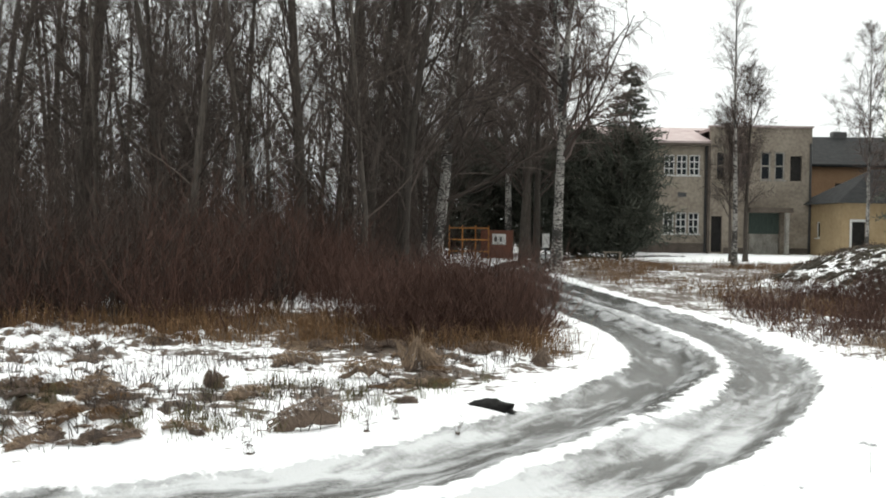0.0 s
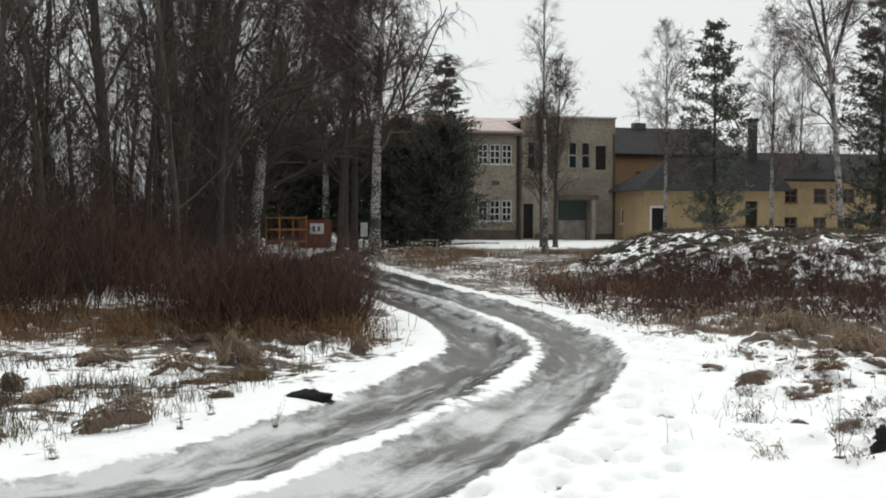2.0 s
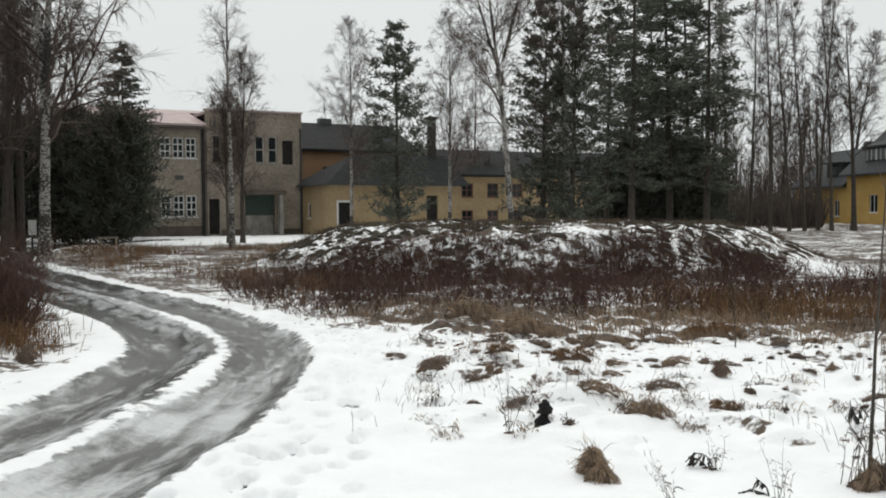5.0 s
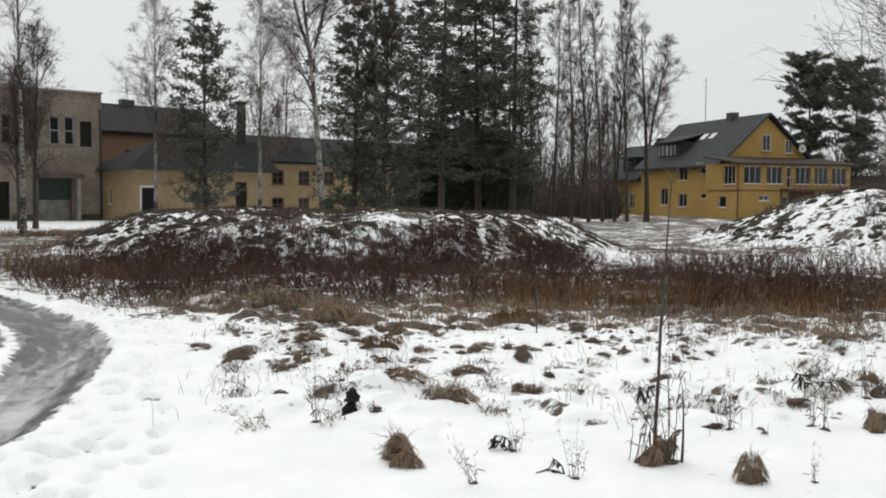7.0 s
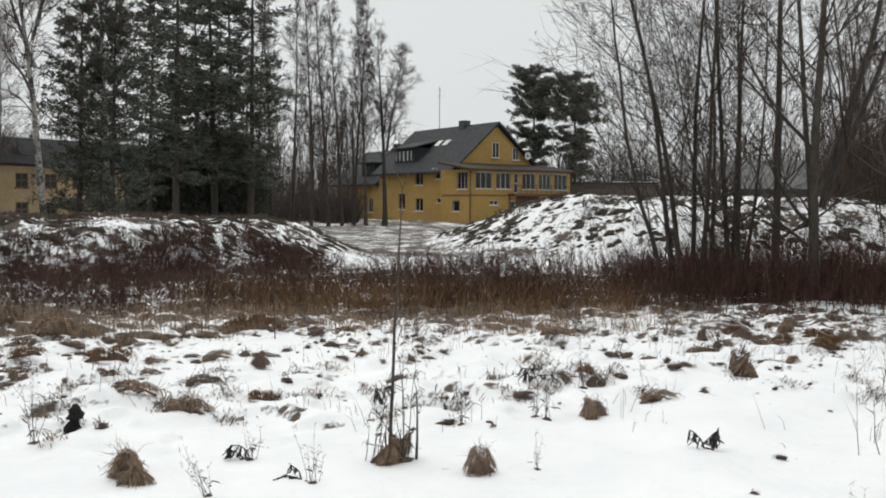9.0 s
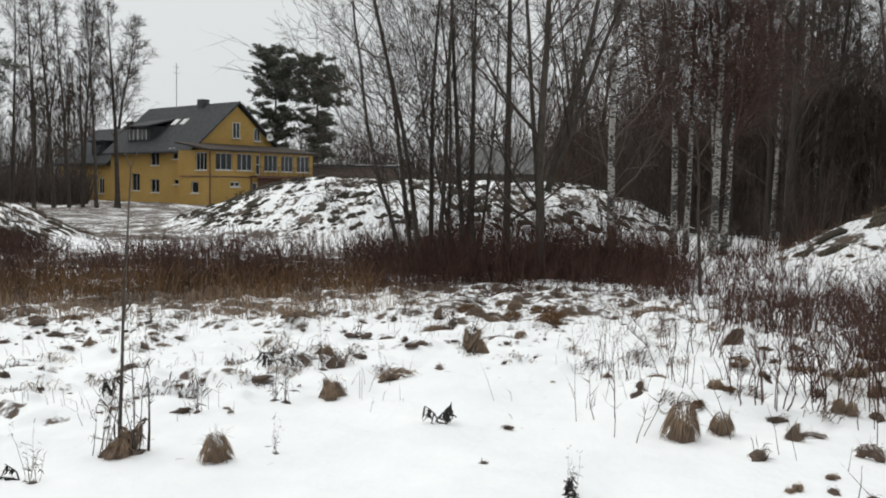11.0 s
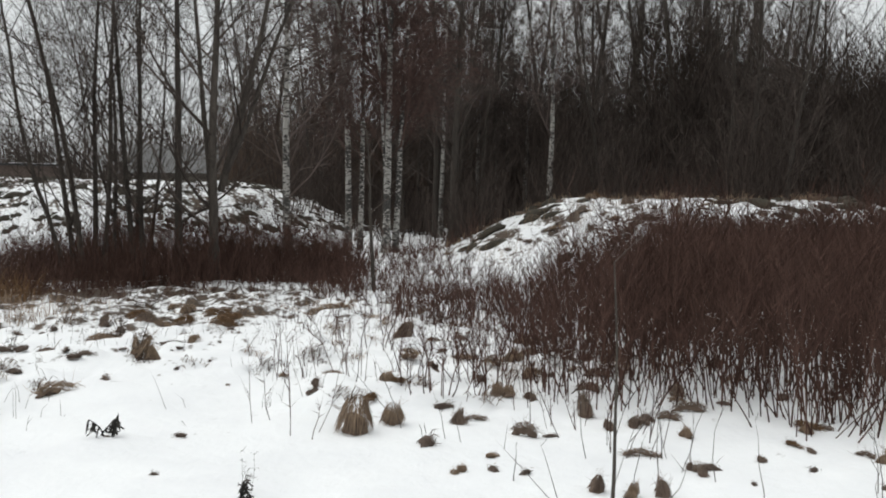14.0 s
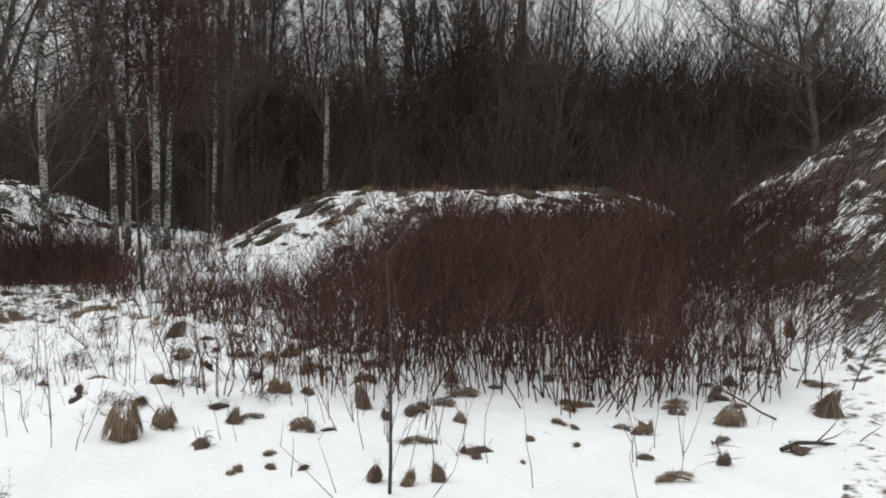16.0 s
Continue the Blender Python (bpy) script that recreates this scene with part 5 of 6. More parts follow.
thicket("far_woods", 4800, sector(22, 94, 118, 150, lambda x, y: (np.degrees(np.arctan2(x, y)) < 50.5) | (np.degrees(np.arctan2(x, y)) > 61.5)), 6.0, 10.0, TWIG, 49, "grey leafless woods in the distance", "woods", 0.055, 5, 0.1, segs=2, clump=3)
thicket("brush_thicket", 2600, sector(77, 95, 44, 60), 3.5, 6.5, BROWN_TWIG, 37, "tall reddish brown brush behind a mound", "bushes", 0.02, 8, 0.2, segs=2)
thicket("brush_thicket", 4200, sector(80, 134, 30, 46), 2.0, 4.2, DARK_TWIG, 45, "dense dark brush along the edge of the woods", "bushes", 0.015, 8, 0.35, segs=3, tall=lambda a: 0.6 + 0.4 * ramp(a, 90, 98))
thicket("brush_thicket", 4200, sector(93, 134, 38, 54), 5.0, 8.2, DARK_TWIG, 47, "tall dark young growth in the woods", "bushes", 0.023, 10, 0.2, segs=3, tall=lambda a: 1 - 0.12 * ramp(a, 110, 118))
thicket("brush_thicket", 2200, sector(103, 127, 40, 52), 5.6, 8.0, DARK_TWIG, 33, "high tangled dark growth at the back of the clearing", "bushes", 0.028, 10, 0.3, segs=3, low=0.2)
thicket("brush_thicket", 3600, sector(52, 92, 16.8, 26, lambda x, y: mounds(x, y)[1] < 0.4), 0.25, 0.6, RED_TWIG, 46, "dark leafless brush round the alders", "bushes", 0.006, 9, 0.7, low=0.1)


# ================= grass =================
def grass(name, n, spots, h0, h1, mat, seed, label, lean=0.5, clump=14, r=0.004, spread=0.16, way=None):
    """Dead blades in clumps, each bent once, as one mesh."""
    g = np.random.default_rng(seed)
    cx, cy = spots(g, max(1, n // clump))
    k = g.integers(0, len(cx), n)
    x, y = cx[k] + g.normal(0, spread, n), cy[k] + g.normal(0, spread, n)
    z = height(x, y)
    h = g.uniform(h0, h1, n) * (0.6 + 0.7 * g.random(len(cx)))[k]
    a = g.uniform(0, 6.28, n) * 0.6 + (g.random(len(cx)) * 6.28)[k]
    t1 = np.abs(g.normal(0.25, 0.2, n))
    if way is not None:
        a, t1 = radians(way) + g.normal(0, 0.5, n), t1 + 0.5
    t2 = t1 + np.abs(g.normal(lean, 0.4, n))
    p0 = np.stack([x, y, z - 0.02], -1)
    p1 = p0 + np.stack([np.cos(a) * np.sin(t1), np.sin(a) * np.sin(t1), np.cos(t1)], -1) * (h * 0.55)[:, None]
    p2 = p1 + np.stack([np.cos(a) * np.sin(t2), np.sin(a) * np.sin(t2), np.cos(t2)], -1) * (h * 0.45)[:, None]
    t = Tubes()
    t.many(np.stack([p0, p1, p2], 1), np.ones((n, 1)) * np.array([[r, r * 0.8, r * 0.3]]), 3)
    return tagged(t.make(name, mat), label, "grass", kind="stuff")


verge = lambda x, y: clear(x, y) & (y + 0.25 * x > 12.0) & (y + 0.25 * x < 14.6) & (x < 1.6)
grass("dead_grass", 5000, sector(-30, 9, 11.0, 16, verge), 0.2, 0.5, RUST, 51, "tall rusty dead grass along the brush", 0.9, 24, 0.0045, 0.2)
meadow = lambda x, y: clear(x, y) & (x > 4.5) & (y < 46) & (mounds(x, y)[0] < 0.1) & (bumps(x, y, 2.5, 74) > 0.35)
grass("dead_grass", 6500, sector(7, 24, 15, 46, meadow), 0.15, 0.4, RUST, 52, "patchy brown dead grass in thin snow", 0.8, 16, 0.007, 0.3)
rim = lambda x, y: clear(x, y) & (x > 4.2) & (bumps(x, y, 1.4, 75) > 0.3)
grass("dead_grass", 3800, sector(18, 68, 11.8, 15.0, rim), 0.12, 0.35, STRAW, 53, "matted pale dead grass at the edge of the snow", 0.9, 18, 0.004, 0.22)
grass("dead_grass", 4200, sector(40, 66, 13.6, 17.5, lambda x, y: bumps(x, y, 1.6, 67) > 0.3), 0.22, 0.5, RUST, 67, "rusty dead grass and weeds before the mounds", 0.5, 16, 0.0045, 0.22)
grass("dead_grass", 9000, sector(14, 58, 15, 32, lambda x, y: (mounds(x, y)[0] > 0.12) & (bumps(x, y, 0.36, 30) > 0.45)), 0.1, 0.26, BROWN_TWIG, 54, "brown grass poking through snow on a mound", 1.2, 12, 0.007, 0.12)
grass("dead_grass", 1600, sector(14, 58, 18, 32, lambda x, y: (mounds(x, y)[0] > 0.9)), 0.1, 0.24, MOSS, 60, "olive grass along the crest of a mound", 0.8, 14, 0.007, 0.2)
grass("dead_grass", 4500, sector(55, 95, 28, 46, lambda x, y: (mounds(x, y)[1] > 0.25) & (bumps(x, y, 0.9, 77) > 0.45)), 0.15, 0.35, TWIG, 55, "dark clods of grass on a snowy mound", 1.4, 22, 0.010, 0.17)
grass("dead_grass", 11000, sector(106, 140, 8, 20, lambda x, y: mounds(x, y)[3] > 0.15), 0.25, 0.65, TWIG, 56, "dark wind-laid grass and twigs on a steep mound", 0.5, 9, 0.005, 0.2, -125)
grass("dead_grass", 1500, sector(85, 112, 17, 30, lambda x, y: mounds(x, y)[2] > 0.15), 0.15, 0.35, STRAW, 57, "thin grass on a snowy mound", 0.8, 10, 0.005, 0.2)


def clods(name, n, spots, w0, w1, flat, mat, seed, label, way=None, long_=1.7):
    """Low uneven lumps of turf, each its own closed dome, as one mesh."""
    g = np.random.default_rng(seed)
    cx, cy = spots(g, n)
    n = len(cx)
    w = g.uniform(w0, w1, n) * g.uniform(0.6, 1.3, n)
    a0 = (np.full(n, radians(way)) if way is not None else -np.arctan2(cx, cy)) + g.normal(0, 0.35, n)
    rings, around = 3, 8
    f = np.linspace(0, 1, rings + 1)[None, :, None]
    ang = np.linspace(0, 2 * np.pi, around, endpoint=False)[None, None, :]
    amp = g.uniform(0.65, 1.35, (n, rings + 1, around))
    rad = np.cos(f * np.pi / 2 * 0.96) * amp * w[:, None, None] / 2
    u, v = rad * np.cos(ang) * long_ ** 0.5, rad * np.sin(ang) / long_ ** 0.5
    c, s = np.cos(a0)[:, None, None], np.sin(a0)[:, None, None]
    x, y = cx[:, None, None] + u * c - v * s, cy[:, None, None] + u * s + v * c
    z = height(x, y) - 0.03 + w[:, None, None] * flat * np.sin(f * np.pi / 2) * (0.6 + 0.4 * amp)
    i, k = np.meshgrid(np.arange(rings), np.arange(around), indexing="ij")
    k2 = (k + 1) % around
    one = np.stack([i * around + k, i * around + k2, (i + 1) * around + k2, (i + 1) * around + k], -1).reshape(-1, 4)
    start = (np.arange(n) * (rings + 1) * around)[:, None, None]
    ob = quad_mesh(name, np.stack([x, y, z], -1).reshape(-1, 3), (one[None] + start).reshape(-1, 4), mat, smooth=True)
    return tagged(ob, label, "turf", kind="stuff")


TURF = material("dark_turf", (0.018, 0.016, 0.011), (0.062, 0.052, 0.037), 5, fine=34, bump=0.8, random_=0.05)
on1 = lambda x, y: (mounds(x, y)[0] > 0.3) & (0.6 * bumps(x, y, 1.1, 93) + 0.4 * bumps(x, y, 0.4, 94) > 0.42)
on2 = lambda x, y: (mounds(x, y)[1] > 0.25) & (0.25 * bumps(x, y, 1.6, 95) + 0.75 * bumps(x, y, 0.55, 96) > 0.42)
on3 = lambda x, y: (mounds(x, y)[2] > 0.2) & (0.55 * bumps(x, y, 1.6, 97) + 0.45 * bumps(x, y, 0.5, 98) > 0.55)
clods("turf_clods", 2800, sector(14, 60, 15, 32, on1), 0.09, 0.25, 0.35, TURF, 71, "small dark leaning turf clods on a snowy mound", -60, 2.6)
clods("turf_clods", 2600, sector(52, 95, 26, 46, on2), 0.12, 0.32, 0.32, TURF, 72, "dark turf clods in rows on a snowy mound")
clods("turf_clods", 160, sector(84, 116, 17, 32, on3), 0.25, 0.55, 0.28, TURF, 73, "dark clods of earth on a low snowy mound")


# ================= tufts, weeds and small things in the snow =================
TUFT_CORE = material("matted_grass", (0.085, 0.060, 0.046), (0.22, 0.16, 0.118), 14, fine=70, bump=0.8, stretch=(1, 1, 0.4))
CLOD = material("dark_clod", (0.06, 0.045, 0.037), (0.17, 0.125, 0.10), 12, fine=60, bump=0.8)
CHAR = material("charred_wood", (0.004, 0.004, 0.004), (0.018, 0.017, 0.016), 12, fine=70, bump=0.9)


def lump(rng, w, d, h, mat, name, parent, rough=0.25, rings=5, around=12):
    """An uneven dome, sunk a little into the ground."""
    v, q = [], []
    amp = rng.uniform(1 - rough, 1 + rough, (rings + 1, around))
    for i in range(rings + 1):
        f = i / rings
        for k in range(around):
            a = 2 * math.pi * k / around
            s = math.cos(f * math.pi / 2 * 0.97) * amp[i, k]
            v.append((w / 2 * s * math.cos(a), d / 2 * s * math.sin(a), h * math.sin(f * math.pi / 2) * (0.8 + 0.2 * amp[i, k]) - 0.03))
    for i in range(rings):
        for k in range(around):
            k2 = (k + 1) % around
            q.append((i * around + k, i * around + k2, (i + 1) * around + k2, (i + 1) * around + k))
    return quad_mesh(name, v, q, mat, parent, smooth=True)


def tuft(seed, style, label):
    """Grass tufts one metre wide in their own measure, to be scaled: dome, mat, clod or weed."""
    rng = np.random.default_rng(seed)
    root = thing({"dome": "grass_tuft", "mat": "grass_mat", "clod": "grass_clod", "weed": "dry_weed"}[style], 0, 0, 0, 0, label, "plant" if style == "weed" else "grass", {"dome": "grass tufts", "mat": "flattened grass", "clod": "clods in the snow", "weed": "dry weeds"}[style])
    t = Tubes()
    lay = rng.uniform(0, 6.28)
    side = np.array([math.cos(lay), math.sin(lay), 0])
    if style == "dome":
        # sheaves of dead grass, thatched down a slumped cone and cut off by the snow round their feet
        lone = seed % 3 == 0
        sheaves = [(np.zeros(3), 0.95, rng.uniform(0.72, 0.85), 0.12)] if lone else [
            (side * rng.uniform(-0.3, 0.3) + rng.normal(0, 0.1, 3) * (1, 1, 0), rng.uniform(0.3, 0.62), rng.uniform(0.26, 0.66), rng.uniform(0.0, 0.6)) for _ in range(rng.integers(2, 5))]
        for mid_, wide, tall, slant in sheaves:
            one = lump(rng, wide * 0.7, wide * 0.62, tall * 0.6, TUFT_CORE, "root_mass", root, 0.5, 4, 10)
            one.location = mid_
            lean_ = side * slant * tall * rng.choice((-1, 1))
            lobes = rng.uniform(0.6, 1.2, 7)

            def skin(a, s):
                k = a / 6.2832 * 7
                lobe = lobes[int(k) % 7] * (1 - k % 1) + lobes[(int(k) + 1) % 7] * (k % 1)
                r = wide * (0.21 + 0.29 * s * lobe if lone else 0.10 + 0.40 * s * lobe)
                return mid_ + lean_ * (1 - s) + np.array([r * math.cos(a), r * math.sin(a), tall * max(0.0, 1 - s)])

            for _ in range(int(330 * wide)):
                a, s0 = rng.uniform(0, 6.28), rng.uniform(0, 0.55)
                s1, drift = s0 + rng.uniform(0.35, 0.75), rng.normal(0, 0.22)
                fluff = rng.normal(0, 0.022, 3)
                t.stick(np.array([skin(a, s0), skin((a + drift * 0.5) % 6.283, (s0 + s1) / 2) + fluff + (0, 0, 0.02), skin((a + drift) % 6.283, s1) + fluff * 1.5]), [0.005, 0.0075, 0.003], 3)
            for _ in range(int(34 * wide)):
                b = skin(rng.uniform(0, 6.28), rng.uniform(0, 0.6))
                o = b - mid_
                t.stick(bent(rng, b, o * 0.8 + rng.normal(0, 0.3, 3) + (0, 0, 0.35), rng.uniform(0.15, 0.5), 3, 0.2, -0.3), [0.0055, 0.005, 0.004, 0.002], 3)
    elif style == "mat":
        # a bowed ridge of turf with grass draped over its near side
        bow, rise_ = rng.uniform(-0.35, 0.5), rng.uniform(0.18, 0.36)
        n = 9
        u = np.linspace(-0.46, 0.46, n)
        line = np.stack([u, bow * u * u * 2 + rng.normal(0, 0.02, n), rise_ * (1 - (u / 0.5) ** 2) * rng.uniform(0.6, 1.1, n) * 0.55 - 0.02], -1)
        core = Tubes()
        core.stick(line, np.maximum(0.012, rise_ * 0.34 * np.sqrt(1 - (u / 0.5) ** 2) * rng.uniform(0.3, 1.4, n)), 6)
        core.make("root_mass", TUFT_CORE, root, smooth=True)
        for _ in range(150):
            q = rng.uniform(0, n - 1.01)
            k = int(q)
            p = line[k] + (line[k + 1] - line[k]) * (q - k) + (0, 0.03, rise_ * rng.uniform(0.3, 0.7))
            o = np.array([rng.normal(0.7, 0.6), rng.normal(-0.6, 0.5), 0])
            o /= np.linalg.norm(o)
            ln = rng.uniform(0.1, 0.5) * rng.uniform(0.4, 1.0)
            t.stick(np.array([p, p + o * ln * 0.5 + (0, 0, 0.02), p + o * ln - (0, 0, p[2] * rng.uniform(0.5, 1.05))]), [0.007, 0.0075, 0.003], 3)
        for _ in range(30):
            p = line[rng.integers(0, n)] + (0, 0, rise_ * 0.4)
            t.stick(bent(rng, p, rng.normal(0, 0.7, 3) + (0.5, 0, 0.35), rng.uniform(0.15, 0.5), 2, 0.3, -0.2), [0.006, 0.005, 0.003], 3)
    elif style == "clod":
        lump(rng, 0.66, 0.36, 0.2, CLOD, "root_mass", root, 0.65, 4, 9)
        for _ in range(30):
            u = rng.uniform(-0.35, 0.35)
            b = np.array([u, rng.normal(0, 0.1), rng.uniform(0.02, 0.2)])
            d = side * rng.uniform(0.2, 1.2) + rng.normal(0, 0.35, 3) + (0, 0, 0.45)
            t.stick(bent(rng, b, d, rng.uniform(0.1, 0.42), 2, 0.3, -0.45), [0.009, 0.011, 0.003], 3)
    else:
        lump(rng, 0.3, 0.26, 0.08, CLOD, "root_mass", root, 0.5, 3, 8)
        for _ in range(rng.integers(5, 9)):
            s = bent(rng, (rng.normal(0, 0.1), rng.normal(0, 0.1), 0), rng.normal(0, 0.22, 3) + side * 0.15 + (0, 0, 1), rng.uniform(0.5, 1.7), 5, 0.09)
            t.stick(s, [0.009, 0.008, 0.007, 0.006, 0.004, 0.003], 3)
            for _ in range(6):
                e = s[rng.integers(2, 6)]
                o = rng.normal(0, 1, 3) * (1, 1, 0.3)
                o /= np.linalg.norm(o)
                m = e + o * rng.uniform(0.05, 0.16) + (0, 0, 0.08)
                t.stick(np.array([e, m, m + o * 0.06 - (0, 0, rng.uniform(0, 0.14))]), [0.005, 0.006, 0.003], 3)
        for _ in range(rng.integers(4, 12)):
            b = np.array([rng.normal(0, 0.12), rng.normal(0, 0.12), rng.uniform(0.05, 0.5)])
            t.stick(bent(rng, b, rng.normal(0, 0.8, 3) + (0, 0, 0.3), rng.uniform(0.15, 0.4), 3, 0.3, -0.4), [0.008, 0.02, 0.016, 0.004], 3)
    t.make("foliage" if style == "weed" else "grass", {"dome": (STRAW, GREY_STRAW, STRAW)[seed % 3], "mat": (STRAW, RUST, GREY_STRAW)[seed % 3], "clod": (BROWN_TWIG, GREY_STRAW)[seed % 2], "weed": TWIG}[style], root)["kind"] = "stuff"
    return root


KINDS = {}
for style, label, count in (("dome", "brown tussock of drooping dead grass in snow", 7), ("mat", "flattened swath of dead grass in snow", 5),
                            ("clod", "dark clod of roots and grass poking out of snow", 6), ("weed", "dry dark weed stalks standing in snow", 4)):
    KINDS[style] = [tuft(100 + 10 * len(KINDS) + i, style, label) for i in range(count)]
tuft_used = set()


def put_tuft(style, x, y, size, build=None):
    ob = KINDS[style][int(rng.integers(0, len(KINDS[style])) if build is None else build)]
    turn = rng.normal(-math.degrees(math.atan2(x, y)) + 8, 28) if style == "mat" else rng.uniform(0, 360)
    size *= {"weed": 0.85, "dome": 0.9, "mat": 1.0, "clod": 1.0}[style]
    if ob.name in tuft_used:
        ob = copy_to(ob, x, y, turn, size)
    else:
        tuft_used.add(ob.name)
        place(ob, x, y, turn, size)
    # no two alike: each squeezed, stretched and tipped a little
    ob.matrix_basis = ob.matrix_basis @ pose(0, 0, 0, rng.normal(0, 7), rng.normal(0, 7), 0) @ Matrix.Diagonal((rng.uniform(0.8, 1.2), rng.uniform(0.8, 1.2), rng.uniform(0.65, 1.25), 1))
    return ob


# the ones that stand out, by place and width; the stooks among them are single upright sheaves
STOOKS = {(6.5, 0.63), (6.71, 0.38), (4.98, 3.14), (6.02, -3.35)}
DOMES = [(5.27, -0.8, 0.2), (5.19, -0.98, 0.15), (5.2, -1.17, 0.22), (6.5, 0.63, 0.36), (6.71, 0.38, 0.22), (7.04, -0.99, 0.3), (6.02, -3.35, 0.26), (6.19, -4.14, 0.37), (7.46, -0.4, 0.24), (7.45, -0.63, 0.24), (10.01, 0.47, 0.38),
         (9.02, 2.82, 0.34), (6.77, 3.26, 0.33), (8.13, 3.97, 0.3), (7.73, 1.05, 0.22), (3.63, 4.71, 0.42), (4.86, 3.72, 0.36), (6.75, 6.87, 0.34), (6.71, 3.24, 0.26),
         (7.86, 3.79, 0.26), (-2.2, 9.31, 0.42), (-0.21, 10.84, 0.52), (1.08, 11.39, 0.47), (4.98, 3.14, 0.22)]
MATS = [(6.04, -1.19, 0.24), (12.88, 1.64, 0.6), (7.52, 3.06, 0.3), (5.02, 6.44, 0.4), (4.95, 5.73, 0.42), (5.75, 5.76, 0.3), (5.89, 6.66, 0.38),
        (6.1, 8.27, 0.4), (8.46, 8.73, 0.66), (4.46, 8.31, 0.3), (-0.82, 10.13, 0.62), (-1.07, 7.63, 0.56), (0.51, 11.93, 0.58), (-1.81, 8.85, 0.45), (-1.67, 10.98, 0.62),
        (6.69, 11.36, 0.95), (6.7, 10.01, 0.8), (6.78, 10.41, 0.8)]
CLODS = [(6.21, 0.13, 0.25), (7.26, 0.04, 0.2), (7.53, 1.03, 0.2), (5.64, -0.27, 0.13), (5.57, -0.45, 0.12), (6.44, -0.68, 0.13), (5.72, -1.54, 0.16), (5.7, -2.14, 0.11),
         (5.37, -2.44, 0.18), (5.29, -3.4, 0.24), (7.4, -4.31, 0.17), (12.43, 2.03, 0.24), (5.41, -1.7, 0.08), (6.32, 1.74, 0.17), (8.0, 2.83, 0.17), (8.85, 3.48, 0.18),
         (11.42, 2.57, 0.28), (4.19, 5.7, 0.18), (6.13, 5.83, 0.2), (6.62, 5.91, 0.14), (6.08, 5.42, 0.13), (8.1, 7.4, 0.17), (3.97, 6.65, 0.17), (8.19, 4.52, 0.34),
         (7.52, 3.1, 0.22), (8.36, 3.75, 0.24)]
WEEDS = [(3.6, 4.66, 0.2), (4.9, 3.66, 0.5), (4.8, 3.78, 0.42), (5.94, 3.91, 0.3), (4.39, 4.49, 0.22), (4.24, 3.82, 0.22), (6.49, 3.6, 0.25), (5.25, 2.9, 0.18), (9.33, 6.8, 0.5), (3.72, 4.12, 0.25), (-0.57, 7.48, 0.22),
         (-0.37, 7.98, 0.22), (-1.31, 6.71, 0.2), (0.12, 7.71, 0.2), (3.81, 5.91, 0.35), (10.95, 5.51, 0.5), (9.02, 2.9, 0.4), (7.63, 3.77, 0.38), (6.47, 3.5, 0.32),
         (5.07, 1.05, 0.16), (9.57, 8.84, 0.35)]
for style, spots in (("dome", DOMES), ("mat", MATS), ("clod", CLODS), ("weed", WEEDS)):
    for k, (x, y, w) in enumerate(spots):
        put_tuft(style, x, y, w, None if style != "dome" else (2, 5)[k % 2] if (x, y) in STOOKS else 4 if (x, y) == (3.63, 4.71) else (0, 1, 3, 4, 6)[k % 5])


def at(f, x, y):
    return float(f(np.array([x]), np.array([y]))[0])


swell = lambda x, y: hummocks(x, y, beside(x, y)[0])


def strew(n, az0, az1, d0, d1, mix, keep, sizes):
    """More tufts by chance, thicker where the ground is rougher."""
    made, tries = 0, 0
    while made < n and tries < n * 60:
        tries += 1
        az, d = rng.uniform(az0, az1), math.sqrt(rng.uniform(d0 * d0, d1 * d1))
        x, y = polar(az, d)
        near_h, far_h = at(swell, x - 0.1, y - 0.1), at(swell, x + 0.12, y + 0.12)
        if rng.random() < 0.75 and not far_h > near_h + 0.012:
            continue
        if not keep(x, y) or min((x - a) ** 2 + (y - b) ** 2 for a, b, _ in DOMES + MATS) < 0.15:
            continue
        style = mix[int(rng.integers(0, len(mix)))]
        put_tuft(style, x, y, rng.uniform(*sizes), (0, 1, 3, 4, 6)[made % 5] if style == "dome" else None)
        made += 1


free = lambda x, y: abs(beside(np.array([x]), np.array([y]))[0][0]) > 1.9
rough = lambda x, y: free(x, y) and at(lambda a, b: bumps(a, b, 1.6, 81), x, y) > 0.5
strew(125, -26, 2, 6.5, 13, ("mat", "mat", "clod", "weed", "mat"), lambda x, y: rough(x, y) and beside(np.array([x]), np.array([y]))[0][0] < -1.9, (0.14, 0.4))
strew(38, 20, 52, 8.6, 12.8, ("mat", "mat", "clod"), lambda x, y: rough(x, y) and x > 4.2, (0.1, 0.34))
strew(48, 30, 75, 7.0, 13, ("mat", "clod", "mat", "dome", "clod", "weed", "clod"), lambda x, y: rough(x, y) and x > 4.5, (0.12, 0.3))
strew(75, 84, 120, 6.0, 14, ("clod", "dome", "weed", "clod", "mat"), rough, (0.1, 0.26))
strew(60, 85, 125, 6.2, 9.8, ("dome", "mat", "clod", "mat"), free, (0.13, 0.26))
strew(45, 88, 106, 17, 26, ("clod", "mat", "dome"), lambda x, y: mounds(np.array([x]), np.array([y]))[2][0] > 0.1, (0.2, 0.45))
strew(16, 90, 124, 5.4, 7.3, ("dome", "mat", "dome"), free, (0.1, 0.2))
strew(20, 60, 78, 10, 14, ("weed", "clod", "mat"), rough, (0.15, 0.4))
strew(170, 18, 122, 5.5, 13, ("clod", "mat", "clod"), rough, (0.05, 0.14))
